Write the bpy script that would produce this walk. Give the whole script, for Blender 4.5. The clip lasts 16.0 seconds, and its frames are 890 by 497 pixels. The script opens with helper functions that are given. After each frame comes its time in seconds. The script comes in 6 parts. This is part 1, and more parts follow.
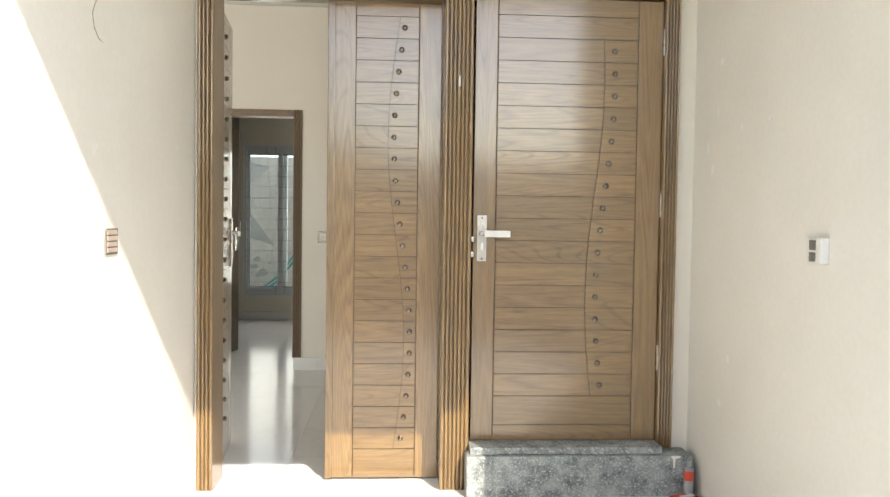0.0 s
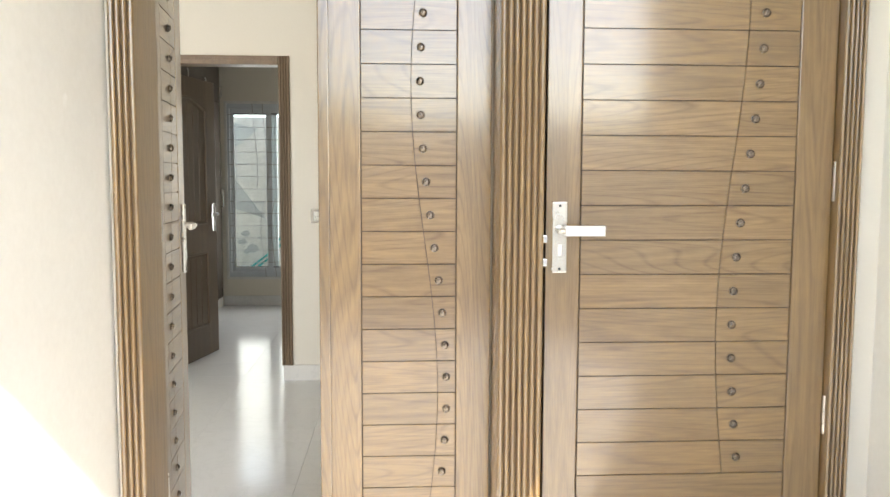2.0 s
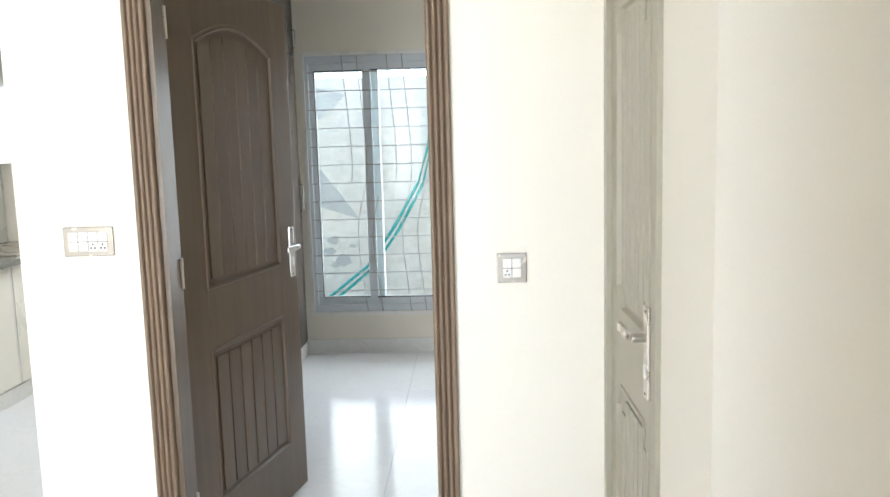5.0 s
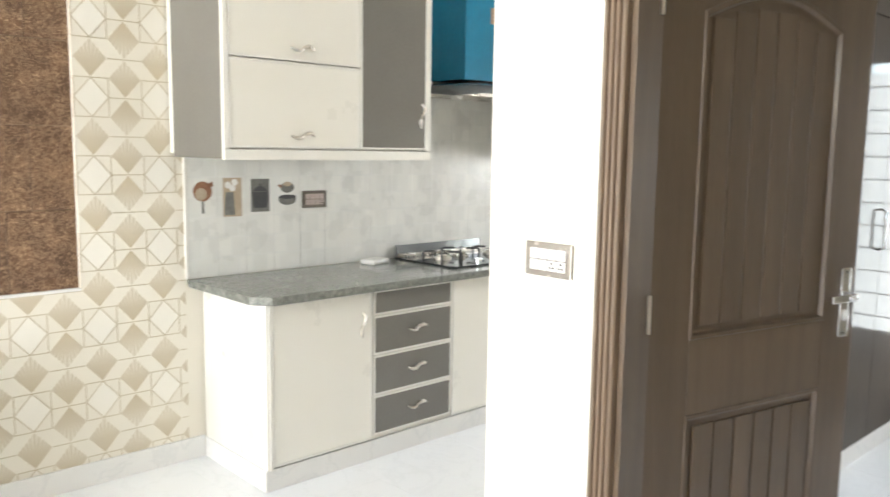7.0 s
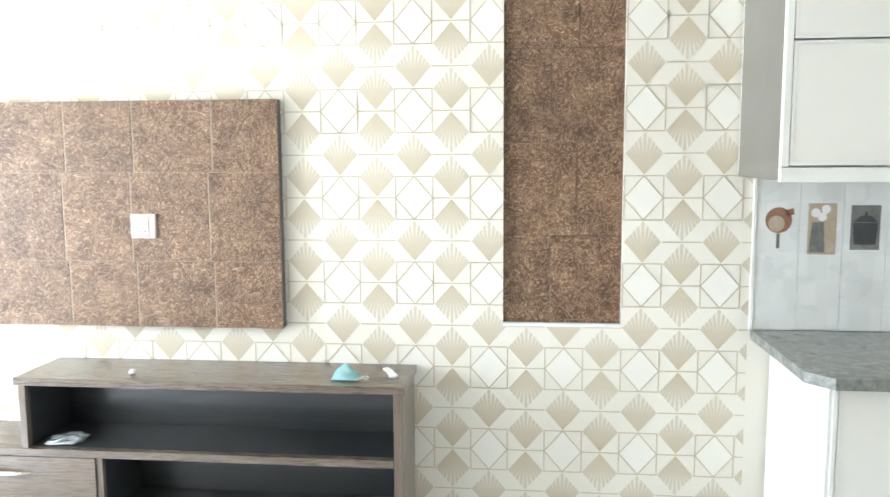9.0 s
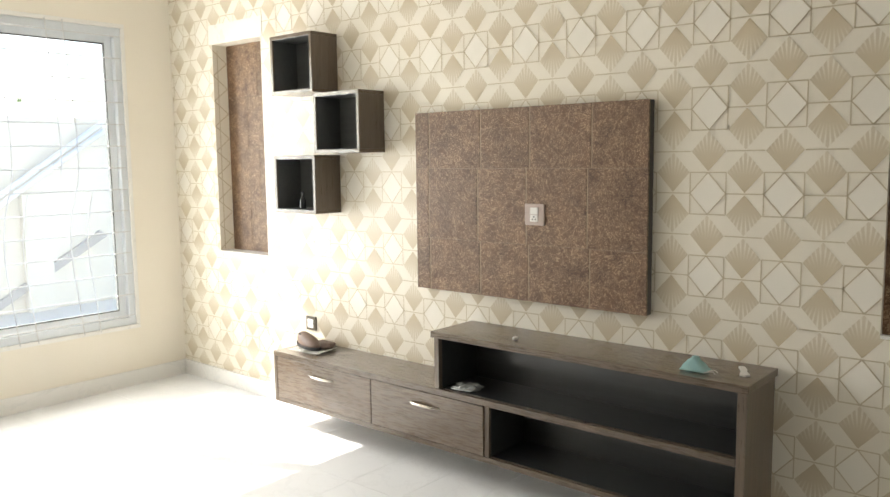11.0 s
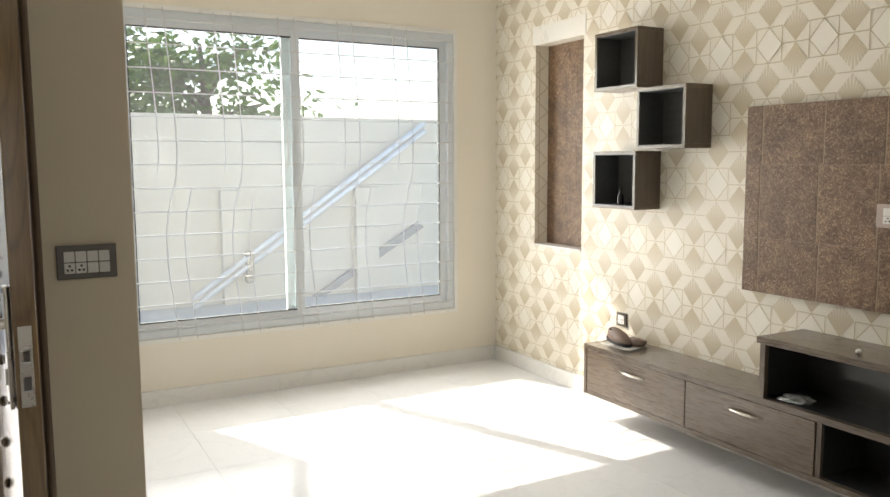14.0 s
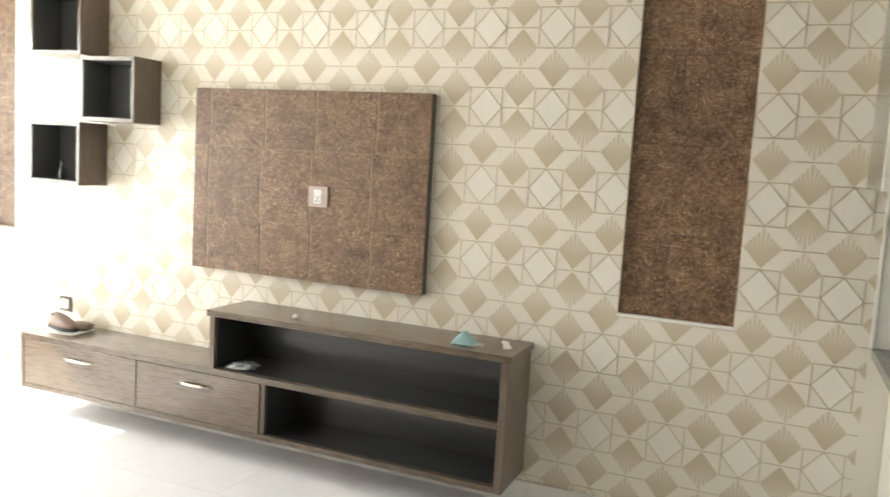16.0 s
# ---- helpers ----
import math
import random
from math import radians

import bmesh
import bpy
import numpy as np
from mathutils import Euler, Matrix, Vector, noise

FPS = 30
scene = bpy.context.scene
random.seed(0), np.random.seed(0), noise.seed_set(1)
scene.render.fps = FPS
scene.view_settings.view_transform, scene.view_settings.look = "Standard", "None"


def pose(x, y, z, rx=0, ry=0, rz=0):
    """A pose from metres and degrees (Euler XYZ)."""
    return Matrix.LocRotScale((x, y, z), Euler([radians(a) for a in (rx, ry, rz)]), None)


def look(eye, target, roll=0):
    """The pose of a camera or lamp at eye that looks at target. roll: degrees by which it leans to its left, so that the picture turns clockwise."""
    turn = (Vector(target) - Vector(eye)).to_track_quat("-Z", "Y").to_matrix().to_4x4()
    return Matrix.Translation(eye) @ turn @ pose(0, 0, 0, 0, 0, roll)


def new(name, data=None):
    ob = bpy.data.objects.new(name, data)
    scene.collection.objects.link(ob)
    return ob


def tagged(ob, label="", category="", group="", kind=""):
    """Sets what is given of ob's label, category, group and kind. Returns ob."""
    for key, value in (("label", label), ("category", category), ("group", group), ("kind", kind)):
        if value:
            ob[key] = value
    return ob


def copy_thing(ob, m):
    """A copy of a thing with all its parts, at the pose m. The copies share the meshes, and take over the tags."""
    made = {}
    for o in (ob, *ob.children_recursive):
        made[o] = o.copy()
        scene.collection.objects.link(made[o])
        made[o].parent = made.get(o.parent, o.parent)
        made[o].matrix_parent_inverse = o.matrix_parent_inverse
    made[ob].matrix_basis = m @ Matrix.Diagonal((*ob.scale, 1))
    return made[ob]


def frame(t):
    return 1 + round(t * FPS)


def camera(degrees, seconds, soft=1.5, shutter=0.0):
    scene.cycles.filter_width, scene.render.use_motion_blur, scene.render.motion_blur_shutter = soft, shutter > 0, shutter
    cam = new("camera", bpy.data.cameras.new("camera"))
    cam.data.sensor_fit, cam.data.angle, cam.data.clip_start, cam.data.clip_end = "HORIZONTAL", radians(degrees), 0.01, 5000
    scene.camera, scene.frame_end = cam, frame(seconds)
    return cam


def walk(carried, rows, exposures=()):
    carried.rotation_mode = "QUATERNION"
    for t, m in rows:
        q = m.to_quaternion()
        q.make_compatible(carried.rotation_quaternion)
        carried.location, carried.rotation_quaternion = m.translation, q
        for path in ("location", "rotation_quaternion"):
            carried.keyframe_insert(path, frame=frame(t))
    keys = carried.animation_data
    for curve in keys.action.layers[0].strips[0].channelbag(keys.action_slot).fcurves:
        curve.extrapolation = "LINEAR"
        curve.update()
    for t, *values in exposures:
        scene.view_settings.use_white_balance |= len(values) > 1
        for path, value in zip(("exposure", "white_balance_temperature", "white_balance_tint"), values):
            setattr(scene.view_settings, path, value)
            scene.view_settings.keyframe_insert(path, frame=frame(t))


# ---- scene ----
cam = camera(58.8, 16.0, shutter=0.2)
PATH = [
    (0, (0.221, 1.781, 1.263), (0.34, 3.776, 1.192), 0.8),
    (0.5, (0.287, 1.968, 1.274), (0.356, 3.965, 1.187), 1.0),
    (1, (0.34, 2.244, 1.364), (0.364, 4.238, 1.216), 0.3),
    (1.5, (0.164, 2.636, 1.348), (0.293, 4.627, 1.198), 0.7),
    (2, (0.125, 3.09, 1.351), (0.246, 5.079, 1.179), 0.2),
    (2.5, (0.046, 3.669, 1.336), (0.12, 5.659, 1.149), 2.4),
    (3, (-0.061, 4.243, 1.349), (0.044, 6.229, 1.134), 0.9),
    (3.2, (-0.12, 4.466, 1.357), (0.022, 6.448, 1.132), -0.3),
    (5.3, (-0.543, 6.114, 1.491), (-0.658, 8.095, 1.237), -0.4),
    (5.5, (-0.515, 6.193, 1.477), (-0.731, 8.166, 1.231), 3.1),
    (6, (-0.423, 6.356, 1.495), (-0.968, 8.263, 1.24), 4.0),
    (6.5, (-0.357, 6.527, 1.494), (-1.378, 8.232, 1.27), -0.3),
    (7, (-0.374, 6.753, 1.51), (-1.826, 8.107, 1.265), 0.8),
    (7.5, (-0.415, 7.01, 1.529), (-2.183, 7.913, 1.288), -0.9),
    (8, (-0.588, 7.168, 1.583), (-2.524, 7.596, 1.321), -2.4),
    (8.5, (-0.829, 7.309, 1.545), (-2.812, 7.398, 1.306), -1.2),
    (9, (-0.883, 7.537, 1.545), (-2.859, 7.335, 1.313), -0.3),
    (9.5, (-0.912, 7.915, 1.554), (-2.758, 7.184, 1.312), -0.5),
    (12, (-0.741, 8.068, 1.525), (-2.139, 6.654, 1.306), -0.7),
    (12.5, (-0.69, 8.058, 1.528), (-1.936, 6.509, 1.311), -1.0),
    (13, (-0.718, 8.014, 1.532), (-1.785, 6.337, 1.31), -1.2),
    (13.5, (-0.695, 8.002, 1.505), (-1.698, 6.285, 1.291), -0.5),
    (13.7, (-0.689, 7.999, 1.492), (-1.675, 6.272, 1.28), -0.3),
    (14, (-0.705, 7.994, 1.506), (-1.662, 6.251, 1.289), -0.3),
    (14.5, (-0.715, 8.039, 1.489), (-1.859, 6.411, 1.283), 0.9),
    (15, (-0.709, 8.082, 1.484), (-2.107, 6.665, 1.289), 1.8),
    (15.5, (-0.696, 8.052, 1.488), (-2.336, 6.927, 1.278), 2.4),
    (16, (-0.673, 8.015, 1.465), (-2.51, 7.253, 1.252), 3.5),
]
# seconds, stops, kelvin, tint
EXPOSURES = [(0, 1.55, 6850, 10), (1.0, 1.65, 6850, 10), (2.0, 2.1, 6650, 10), (2.5, 2.52, 6300, 9), (3.2, 2.88, 6000, 8), (5.3, 2.88, 5950, 10), (6.5, 3.0, 6150, 11), (7.0, 3.1, 6150, 11), (7.5, 3.18, 5750, 11),
             (8.0, 3.18, 5800, 12), (9.0, 3.2, 5500, 8), (9.5, 2.42, 5950, 10), (9.7, 2.25, 6300, 11), (12, 1.42, 6650, 11), (12.6, 1.25, 6650, 11), (14, 1.15, 6750, 12), (15, 1.18, 6850, 12), (15.5, 1.48, 6850, 12), (16, 2.2, 6600, 11)]
walk(cam, [(t, look(eye, target, roll)) for t, eye, target, roll in PATH], EXPOSURES)

# ---- world, sun, large lights ----
SUN_EL, SUN_AZ = radians(38.0), math.atan2(0.40, -0.917)  # the sun stands towards x 0.40, y -0.917
world = bpy.data.worlds.new("world")
scene.world = world
world.use_nodes = True
wn = world.node_tree
sky = wn.nodes.new("ShaderNodeTexSky")
sky.sky_type, sky.sun_disc = "NISHITA", False
sky.sun_elevation, sky.sun_rotation = SUN_EL, SUN_AZ
wn.links.new(sky.outputs[0], wn.nodes["Background"].inputs[0])
wn.nodes["Background"].inputs[1].default_value = 0.15
sun = new("sun", bpy.data.lights.new("sun", "SUN"))
sun.data.energy, sun.data.angle, sun.data.color = 2.8, radians(0.42), (1.0, 0.94, 0.85)
sun.matrix_world = look((0.40 * 20, -0.917 * 20, 20 * math.tan(SUN_EL)), (0, 0, 0))


def window_lamp(name, eye, target, sx, sy, watts):
    ob = new(name, bpy.data.lights.new(name, "AREA"))
    ob.data.shape, ob.data.size, ob.data.size_y, ob.data.energy = "RECTANGLE", sx, sy, watts
    ob.data.color = (1.0, 0.98, 0.95)
    ob.matrix_world = look(eye, target)
    return ob


window_lamp("sky_light_window_south", (-2.41, 2.55, 1.42), (-2.41, 5.0, 2.15), 2.2, 1.9, 42)
window_lamp("sky_light_window_north", (-0.95, 11.95, 1.3), (-0.95, 8.0, 1.2), 1.4, 1.7, 8)
# Added fill lamp that brightens the kitchen through an unseen opening.
window_lamp("fill_light_kitchen", (-2.65, 11.93, 1.6), (-2.75, 9.0, 1.2), 0.9, 0.9, 7)


# ---- helpers of the scene ----
def mat_nodes(name):
    m = bpy.data.materials.new(name)
    m.use_nodes = True
    nt = m.node_tree
    return m, nt, nt.nodes["Principled BSDF"]


def node(nt, kind, **inputs):
    n = nt.nodes.new(kind)
    for key, value in inputs.items():
        n.inputs[key.replace("_", " ")].default_value = value
    return n


def surface(name, a, b, rough=0.5, scale=3.0, fine=60.0, bump=0.1, metal=0.0, stretch=(1, 1, 1), spots=0.0, dark=None, rough_var=0.12, per_piece=0.0, detail=6, contrast=(0.3, 0.7)):
    """Two base colours mixed by large and fine noise, with uneven gloss and fine relief."""
    m, nt, bsdf = mat_nodes(name)
    L = nt.links.new
    co = nt.nodes.new("ShaderNodeTexCoord")
    mp = nt.nodes.new("ShaderNodeMapping")
    mp.inputs["Scale"].default_value = stretch
    L(co.outputs["Object"], mp.inputs[0])
    vec = mp.outputs[0]
    info = nt.nodes.new("ShaderNodeObjectInfo")
    if per_piece:
        add = nt.nodes.new("ShaderNodeVectorMath")
        add.operation = "MULTIPLY_ADD"
        comb = nt.nodes.new("ShaderNodeCombineXYZ")
        for i in range(3):
            L(info.outputs["Random"], comb.inputs[i])
        L(comb.outputs[0], add.inputs[0])
        add.inputs[1].default_value = (37, 53, 71)
        L(vec, add.inputs[2])
        vec = add.outputs[0]
    big = node(nt, "ShaderNodeTexNoise", Scale=scale, Detail=float(detail), Roughness=0.6)
    small = node(nt, "ShaderNodeTexNoise", Scale=fine, Detail=4.0, Roughness=0.65)
    L(vec, big.inputs["Vector"]), L(vec, small.inputs["Vector"])
    mix = nt.nodes.new("ShaderNodeMix")
    mix.data_type = "FLOAT"
    mix.inputs[0].default_value = 0.4
    L(big.outputs[0], mix.inputs[2]), L(small.outputs[0], mix.inputs[3])
    ramp = nt.nodes.new("ShaderNodeValToRGB")
    ramp.color_ramp.elements[0].position, ramp.color_ramp.elements[1].position = contrast
    ramp.color_ramp.elements[0].color, ramp.color_ramp.elements[1].color = (*a, 1), (*b, 1)
    L(mix.outputs[0], ramp.inputs[0])
    col = ramp.outputs[0]
    if spots and dark:
        sp = node(nt, "ShaderNodeTexNoise", Scale=scale * 7, Detail=3.0)
        L(vec, sp.inputs["Vector"])
        r2 = nt.nodes.new("ShaderNodeValToRGB")
        r2.color_ramp.elements[0].position, r2.color_ramp.elements[1].position = 1 - spots, min(1.0, 1.06 - spots)
        L(sp.outputs[0], r2.inputs[0])
        mx = nt.nodes.new("ShaderNodeMix")
        mx.data_type = "RGBA"
        L(r2.outputs[0], mx.inputs[0]), L(col, mx.inputs[6])
        mx.inputs[7].default_value = (*dark, 1)
        col = mx.outputs[2]
    if per_piece:
        hsv = nt.nodes.new("ShaderNodeHueSaturation")
        mr = node(nt, "ShaderNodeMapRange", To_Min=1 - per_piece, To_Max=1 + per_piece)
        L(info.outputs["Random"], mr.inputs[0]), L(mr.outputs[0], hsv.inputs["Value"]), L(col, hsv.inputs["Color"])
        col = hsv.outputs[0]
    L(col, bsdf.inputs["Base Color"])
    rr = node(nt, "ShaderNodeMapRange", To_Min=max(0.02, rough - rough_var), To_Max=min(1.0, rough + rough_var))
    L(big.outputs[0], rr.inputs[0]), L(rr.outputs[0], bsdf.inputs["Roughness"])
    bsdf.inputs["Metallic"].default_value = metal
    if bump:
        bp = node(nt, "ShaderNodeBump", Strength=bump, Distance=0.004)
        L(mix.outputs[0], bp.inputs["Height"]), L(bp.outputs[0], bsdf.inputs["Normal"])
    return m


def wood(name, a, b, rough=0.4, along="z", grain=9.0, bump=0.12, coat=0.0, rings_dark=0.0, coat_ior=1.65):
    """Wood with long fibres and cathedral rings along one axis."""
    m, nt, bsdf = mat_nodes(name)
    L = nt.links.new
    co, mp, info = (nt.nodes.new(k) for k in ("ShaderNodeTexCoord", "ShaderNodeMapping", "ShaderNodeObjectInfo"))
    mp.inputs["Scale"].default_value = {"z": (1, 1, 0.06), "x": (0.06, 1, 1), "y": (1, 0.06, 1)}[along]
    sh = nt.nodes.new("ShaderNodeCombineXYZ")
    for i in range(3):
        L(info.outputs["Random"], sh.inputs[i])
    add = nt.nodes.new("ShaderNodeVectorMath")
    add.operation = "MULTIPLY_ADD"
    add.inputs[1].default_value = (11, 17, 5)
    L(co.outputs["Object"], mp.inputs[0]), L(sh.outputs[0], add.inputs[0]), L(mp.outputs[0], add.inputs[2])
    warp = node(nt, "ShaderNodeTexNoise", Scale=5.5, Detail=2.0)
    L(add.outputs[0], warp.inputs["Vector"])
    rings = node(nt, "ShaderNodeMath")
    rings.operation = "MULTIPLY"
    rings.inputs[1].default_value = grain * 5
    L(warp.outputs[0], rings.inputs[0])
    fr = nt.nodes.new("ShaderNodeMath")
    fr.operation = "PINGPONG"
    fr.inputs[1].default_value = 1.0
    L(rings.outputs[0], fr.inputs[0])
    fib = node(nt, "ShaderNodeTexNoise", Scale=210.0, Detail=5.0, Roughness=0.7)
    L(add.outputs[0], fib.inputs["Vector"])
    mix = nt.nodes.new("ShaderNodeMix")
    mix.data_type = "FLOAT"
    mix.inputs[0].default_value = 0.8
    L(fr.outputs[0], mix.inputs[2]), L(fib.outputs[0], mix.inputs[3])
    tone = mix.outputs[0]
    if rings_dark:
        # narrow dark late-wood lines that run in long arches
        mp2, add2 = nt.nodes.new("ShaderNodeMapping"), nt.nodes.new("ShaderNodeVectorMath")
        mp2.inputs["Scale"].default_value = {"z": (1, 1, 0.055), "x": (0.055, 1, 1), "y": (1, 0.055, 1)}[along]
        add2.operation = "MULTIPLY_ADD"
        add2.inputs[1].default_value = (7, 23, 13)
        L(co.outputs["Object"], mp2.inputs[0]), L(sh.outputs[0], add2.inputs[0]), L(mp2.outputs[0], add2.inputs[2])
        arch = node(nt, "ShaderNodeTexNoise", Scale=4.5, Detail=1.0, Roughness=0.35)
        L(add2.outputs[0], arch.inputs["Vector"])
        ops = []
        for op, val in (("MULTIPLY", 125.0), ("PINGPONG", 1.0)):
            q = nt.nodes.new("ShaderNodeMath")
            q.operation = op
            q.inputs[1].default_value = val
            L(ops[-1].outputs[0] if ops else arch.outputs[0], q.inputs[0])
            ops.append(q)
        thin = node(nt, "ShaderNodeMapRange", From_Min=0.0, From_Max=0.32, To_Min=rings_dark, To_Max=0.0)
        L(ops[-1].outputs[0], thin.inputs[0])
        sub = nt.nodes.new("ShaderNodeMath")
        sub.operation, sub.use_clamp = "SUBTRACT", True
        L(tone, sub.inputs[0]), L(thin.outputs[0], sub.inputs[1])
        tone = sub.outputs[0]
    ramp = nt.nodes.new("ShaderNodeValToRGB")
    ramp.color_ramp.elements[0].position, ramp.color_ramp.elements[1].position = 0.12, 0.82
    ramp.color_ramp.elements[0].color, ramp.color_ramp.elements[1].color = (*a, 1), (*b, 1)
    L(tone, ramp.inputs[0])
    hsv = nt.nodes.new("ShaderNodeHueSaturation")
    mr = node(nt, "ShaderNodeMapRange", To_Min=0.9, To_Max=1.1)
    L(info.outputs["Random"], mr.inputs[0]), L(mr.outputs[0], hsv.inputs["Value"]), L(ramp.outputs[0], hsv.inputs["Color"])
    L(hsv.outputs[0], bsdf.inputs["Base Color"])
    rr = node(nt, "ShaderNodeMapRange", To_Min=rough - 0.08, To_Max=rough + 0.12)
    L(fib.outputs[0], rr.inputs[0]), L(rr.outputs[0], bsdf.inputs["Roughness"])
    bsdf.inputs["Coat Weight"].default_value, bsdf.inputs["Coat Roughness"].default_value = coat, 0.14
    bsdf.inputs["Coat IOR"].default_value = coat_ior
    bp = node(nt, "ShaderNodeBump", Strength=bump, Distance=0.002)
    L(tone, bp.inputs["Height"]), L(bp.outputs[0], bsdf.inputs["Normal"])
    return m


def marble(name, base, vein, rough=0.13, per_piece=0.02):
    m, nt, bsdf = mat_nodes(name)
    L = nt.links.new
    co, info, sh, add = (nt.nodes.new(k) for k in ("ShaderNodeTexCoord", "ShaderNodeObjectInfo", "ShaderNodeCombineXYZ", "ShaderNodeVectorMath"))
    add.operation = "MULTIPLY_ADD"
    add.inputs[1].default_value = (31, 47, 13)
    for i in range(3):
        L(info.outputs["Random"], sh.inputs[i])
    L(sh.outputs[0], add.inputs[0]), L(co.outputs["Object"], add.inputs[2])
    big = node(nt, "ShaderNodeTexNoise", Scale=2.3, Detail=7.0, Roughness=0.62, Distortion=1.4)
    L(add.outputs[0], big.inputs["Vector"])
    ramp = nt.nodes.new("ShaderNodeValToRGB")
    els = ramp.color_ramp.elements
    els[0].position, els[0].color = 0.0, (*base, 1)
    els[1].position, els[1].color = 1.0, (*[c * 0.96 for c in base], 1)
    for p, c in ((0.47, base), (0.497, vein), (0.52, base)):
        e = els.new(p)
        e.color = (*c, 1)
    L(big.outputs[0], ramp.inputs[0])
    hsv = nt.nodes.new("ShaderNodeHueSaturation")
    mr = node(nt, "ShaderNodeMapRange", To_Min=1 - per_piece, To_Max=1.0)
    L(info.outputs["Random"], mr.inputs[0]), L(mr.outputs[0], hsv.inputs["Value"]), L(ramp.outputs[0], hsv.inputs["Color"])
    L(hsv.outputs[0], bsdf.inputs["Base Color"])
    bsdf.inputs["Specular IOR Level"].default_value = 0.11
    smear = node(nt, "ShaderNodeTexNoise", Scale=7.0, Detail=5.0)
    L(add.outputs[0], smear.inputs["Vector"])
    rr = node(nt, "ShaderNodeMapRange", To_Min=rough, To_Max=rough * 2.2)
    L(smear.outputs[0], rr.inputs[0]), L(rr.outputs[0], bsdf.inputs["Roughness"])
    return m


def glass_mat(name, tint=(0.95, 0.98, 0.97), film=(0.012, 0.04)):
    m, nt, bsdf = mat_nodes(name)
    nt.nodes.remove(bsdf)
    out = nt.nodes["Material Output"]
    tr = node(nt, "ShaderNodeBsdfTransparent")
    tr.inputs[0].default_value = (*tint, 1)
    gl = nt.nodes.new("ShaderNodeBsdfGlossy")
    gl.inputs["Roughness"].default_value = 0.02
    fres = node(nt, "ShaderNodeFresnel", IOR=1.22)
    mx = nt.nodes.new("ShaderNodeMixShader")
    nt.links.new(fres.outputs[0], mx.inputs[0]), nt.links.new(tr.outputs[0], mx.inputs[1]), nt.links.new(gl.outputs[0], mx.inputs[2])
    # a thin film of dust on the pane, which also veils the view as haze
    du, tl, ad, mz = (nt.nodes.new(k) for k in ("ShaderNodeBsdfDiffuse", "ShaderNodeBsdfTranslucent", "ShaderNodeMixShader", "ShaderNodeMixShader"))
    dust = node(nt, "ShaderNodeTexNoise", Scale=2.5, Detail=5.0)
    amount = node(nt, "ShaderNodeMapRange", To_Min=film[0], To_Max=film[1])
    nt.links.new(dust.outputs[0], amount.inputs[0])
    nt.links.new(du.outputs[0], ad.inputs[1]), nt.links.new(tl.outputs[0], ad.inputs[2])
    nt.links.new(amount.outputs[0], mz.inputs[0]), nt.links.new(mx.outputs[0], mz.inputs[1]), nt.links.new(ad.outputs[0], mz.inputs[2])
    nt.links.new(mz.outputs[0], out.inputs[0])
    return m


def metal(name, col, rough):
    return surface(name, [c * 0.9 for c in col], col, rough=rough, scale=8, fine=90, bump=0.03, metal=1.0, rough_var=0.08)


M_CREAM = surface("cream_wall_paint", (0.76, 0.71, 0.61), (0.80, 0.755, 0.655), rough=0.62, scale=1.1, fine=120, bump=0.06)
# Cream paint with warm bounce light tinted into the colour.
M_WARMWALL = surface("cream_paint_warm_bounce", (0.74, 0.655, 0.50), (0.78, 0.695, 0.54), rough=0.62, scale=1.1, fine=120, bump=0.06)
M_WHITEWALL = surface("off_white_wall_paint", (0.765, 0.725, 0.64), (0.805, 0.765, 0.68), rough=0.6, scale=1.2, fine=120, bump=0.06)
M_PORCH = surface("porch_distemper_paint", (0.70, 0.67, 0.61), (0.79, 0.765, 0.705), rough=0.78, scale=1.6, fine=45, bump=0.14, spots=0.30, dark=(0.80, 0.78, 0.73), contrast=(0.25, 0.65))
M_CEIL = surface("ceiling_paint", (0.80, 0.78, 0.73), (0.83, 0.81, 0.77), rough=0.8, scale=0.8, fine=80, bump=0.04)
M_PAPER = surface("wallpaper_ground", (0.745, 0.70, 0.595), (0.79, 0.75, 0.65), rough=0.42, scale=2, fine=160, bump=0.05)
M_PAPERTONE = surface("wallpaper_tone", (0.79, 0.755, 0.665), (0.82, 0.79, 0.705), rough=0.36, scale=2, fine=160, bump=0.04)
M_PAPERLINE = surface("wallpaper_gold_line", (0.52, 0.45, 0.32), (0.60, 0.53, 0.39), rough=0.35, scale=6, fine=90, bump=0.0, metal=0.25)
M_TILE = marble("polished_marble_tile", (0.845, 0.86, 0.865), (0.81, 0.825, 0.83), rough=0.085)
M_GROUT = surface("grout", (0.62, 0.62, 0.60), (0.68, 0.68, 0.66), rough=0.8, scale=8, fine=80)
M_SKIRT = marble("skirting_tile", (0.80, 0.79, 0.76), (0.74, 0.735, 0.71), rough=0.14)
M_PORCHFLOOR = surface("porch_marble_floor", (0.60, 0.61, 0.60), (0.74, 0.75, 0.74), rough=0.35, scale=3, fine=60, bump=0.06)
M_GRANITE = surface("dusty_grey_granite", (0.10, 0.115, 0.115), (0.42, 0.45, 0.44), rough=0.55, scale=14, fine=150, bump=0.1, spots=0.42, dark=(0.50, 0.54, 0.53), contrast=(0.38, 0.62))
M_COUNTER = surface("polished_grey_granite", (0.12, 0.125, 0.11), (0.30, 0.305, 0.27), rough=0.12, scale=40, fine=260, bump=0.02, contrast=(0.38, 0.62), rough_var=0.05)
M_ASH_V = wood("ash_stain_upright", (0.138, 0.076, 0.024), (0.290, 0.176, 0.062), rough=0.36, along="z", coat=1.0, rings_dark=0.22, coat_ior=1.85)
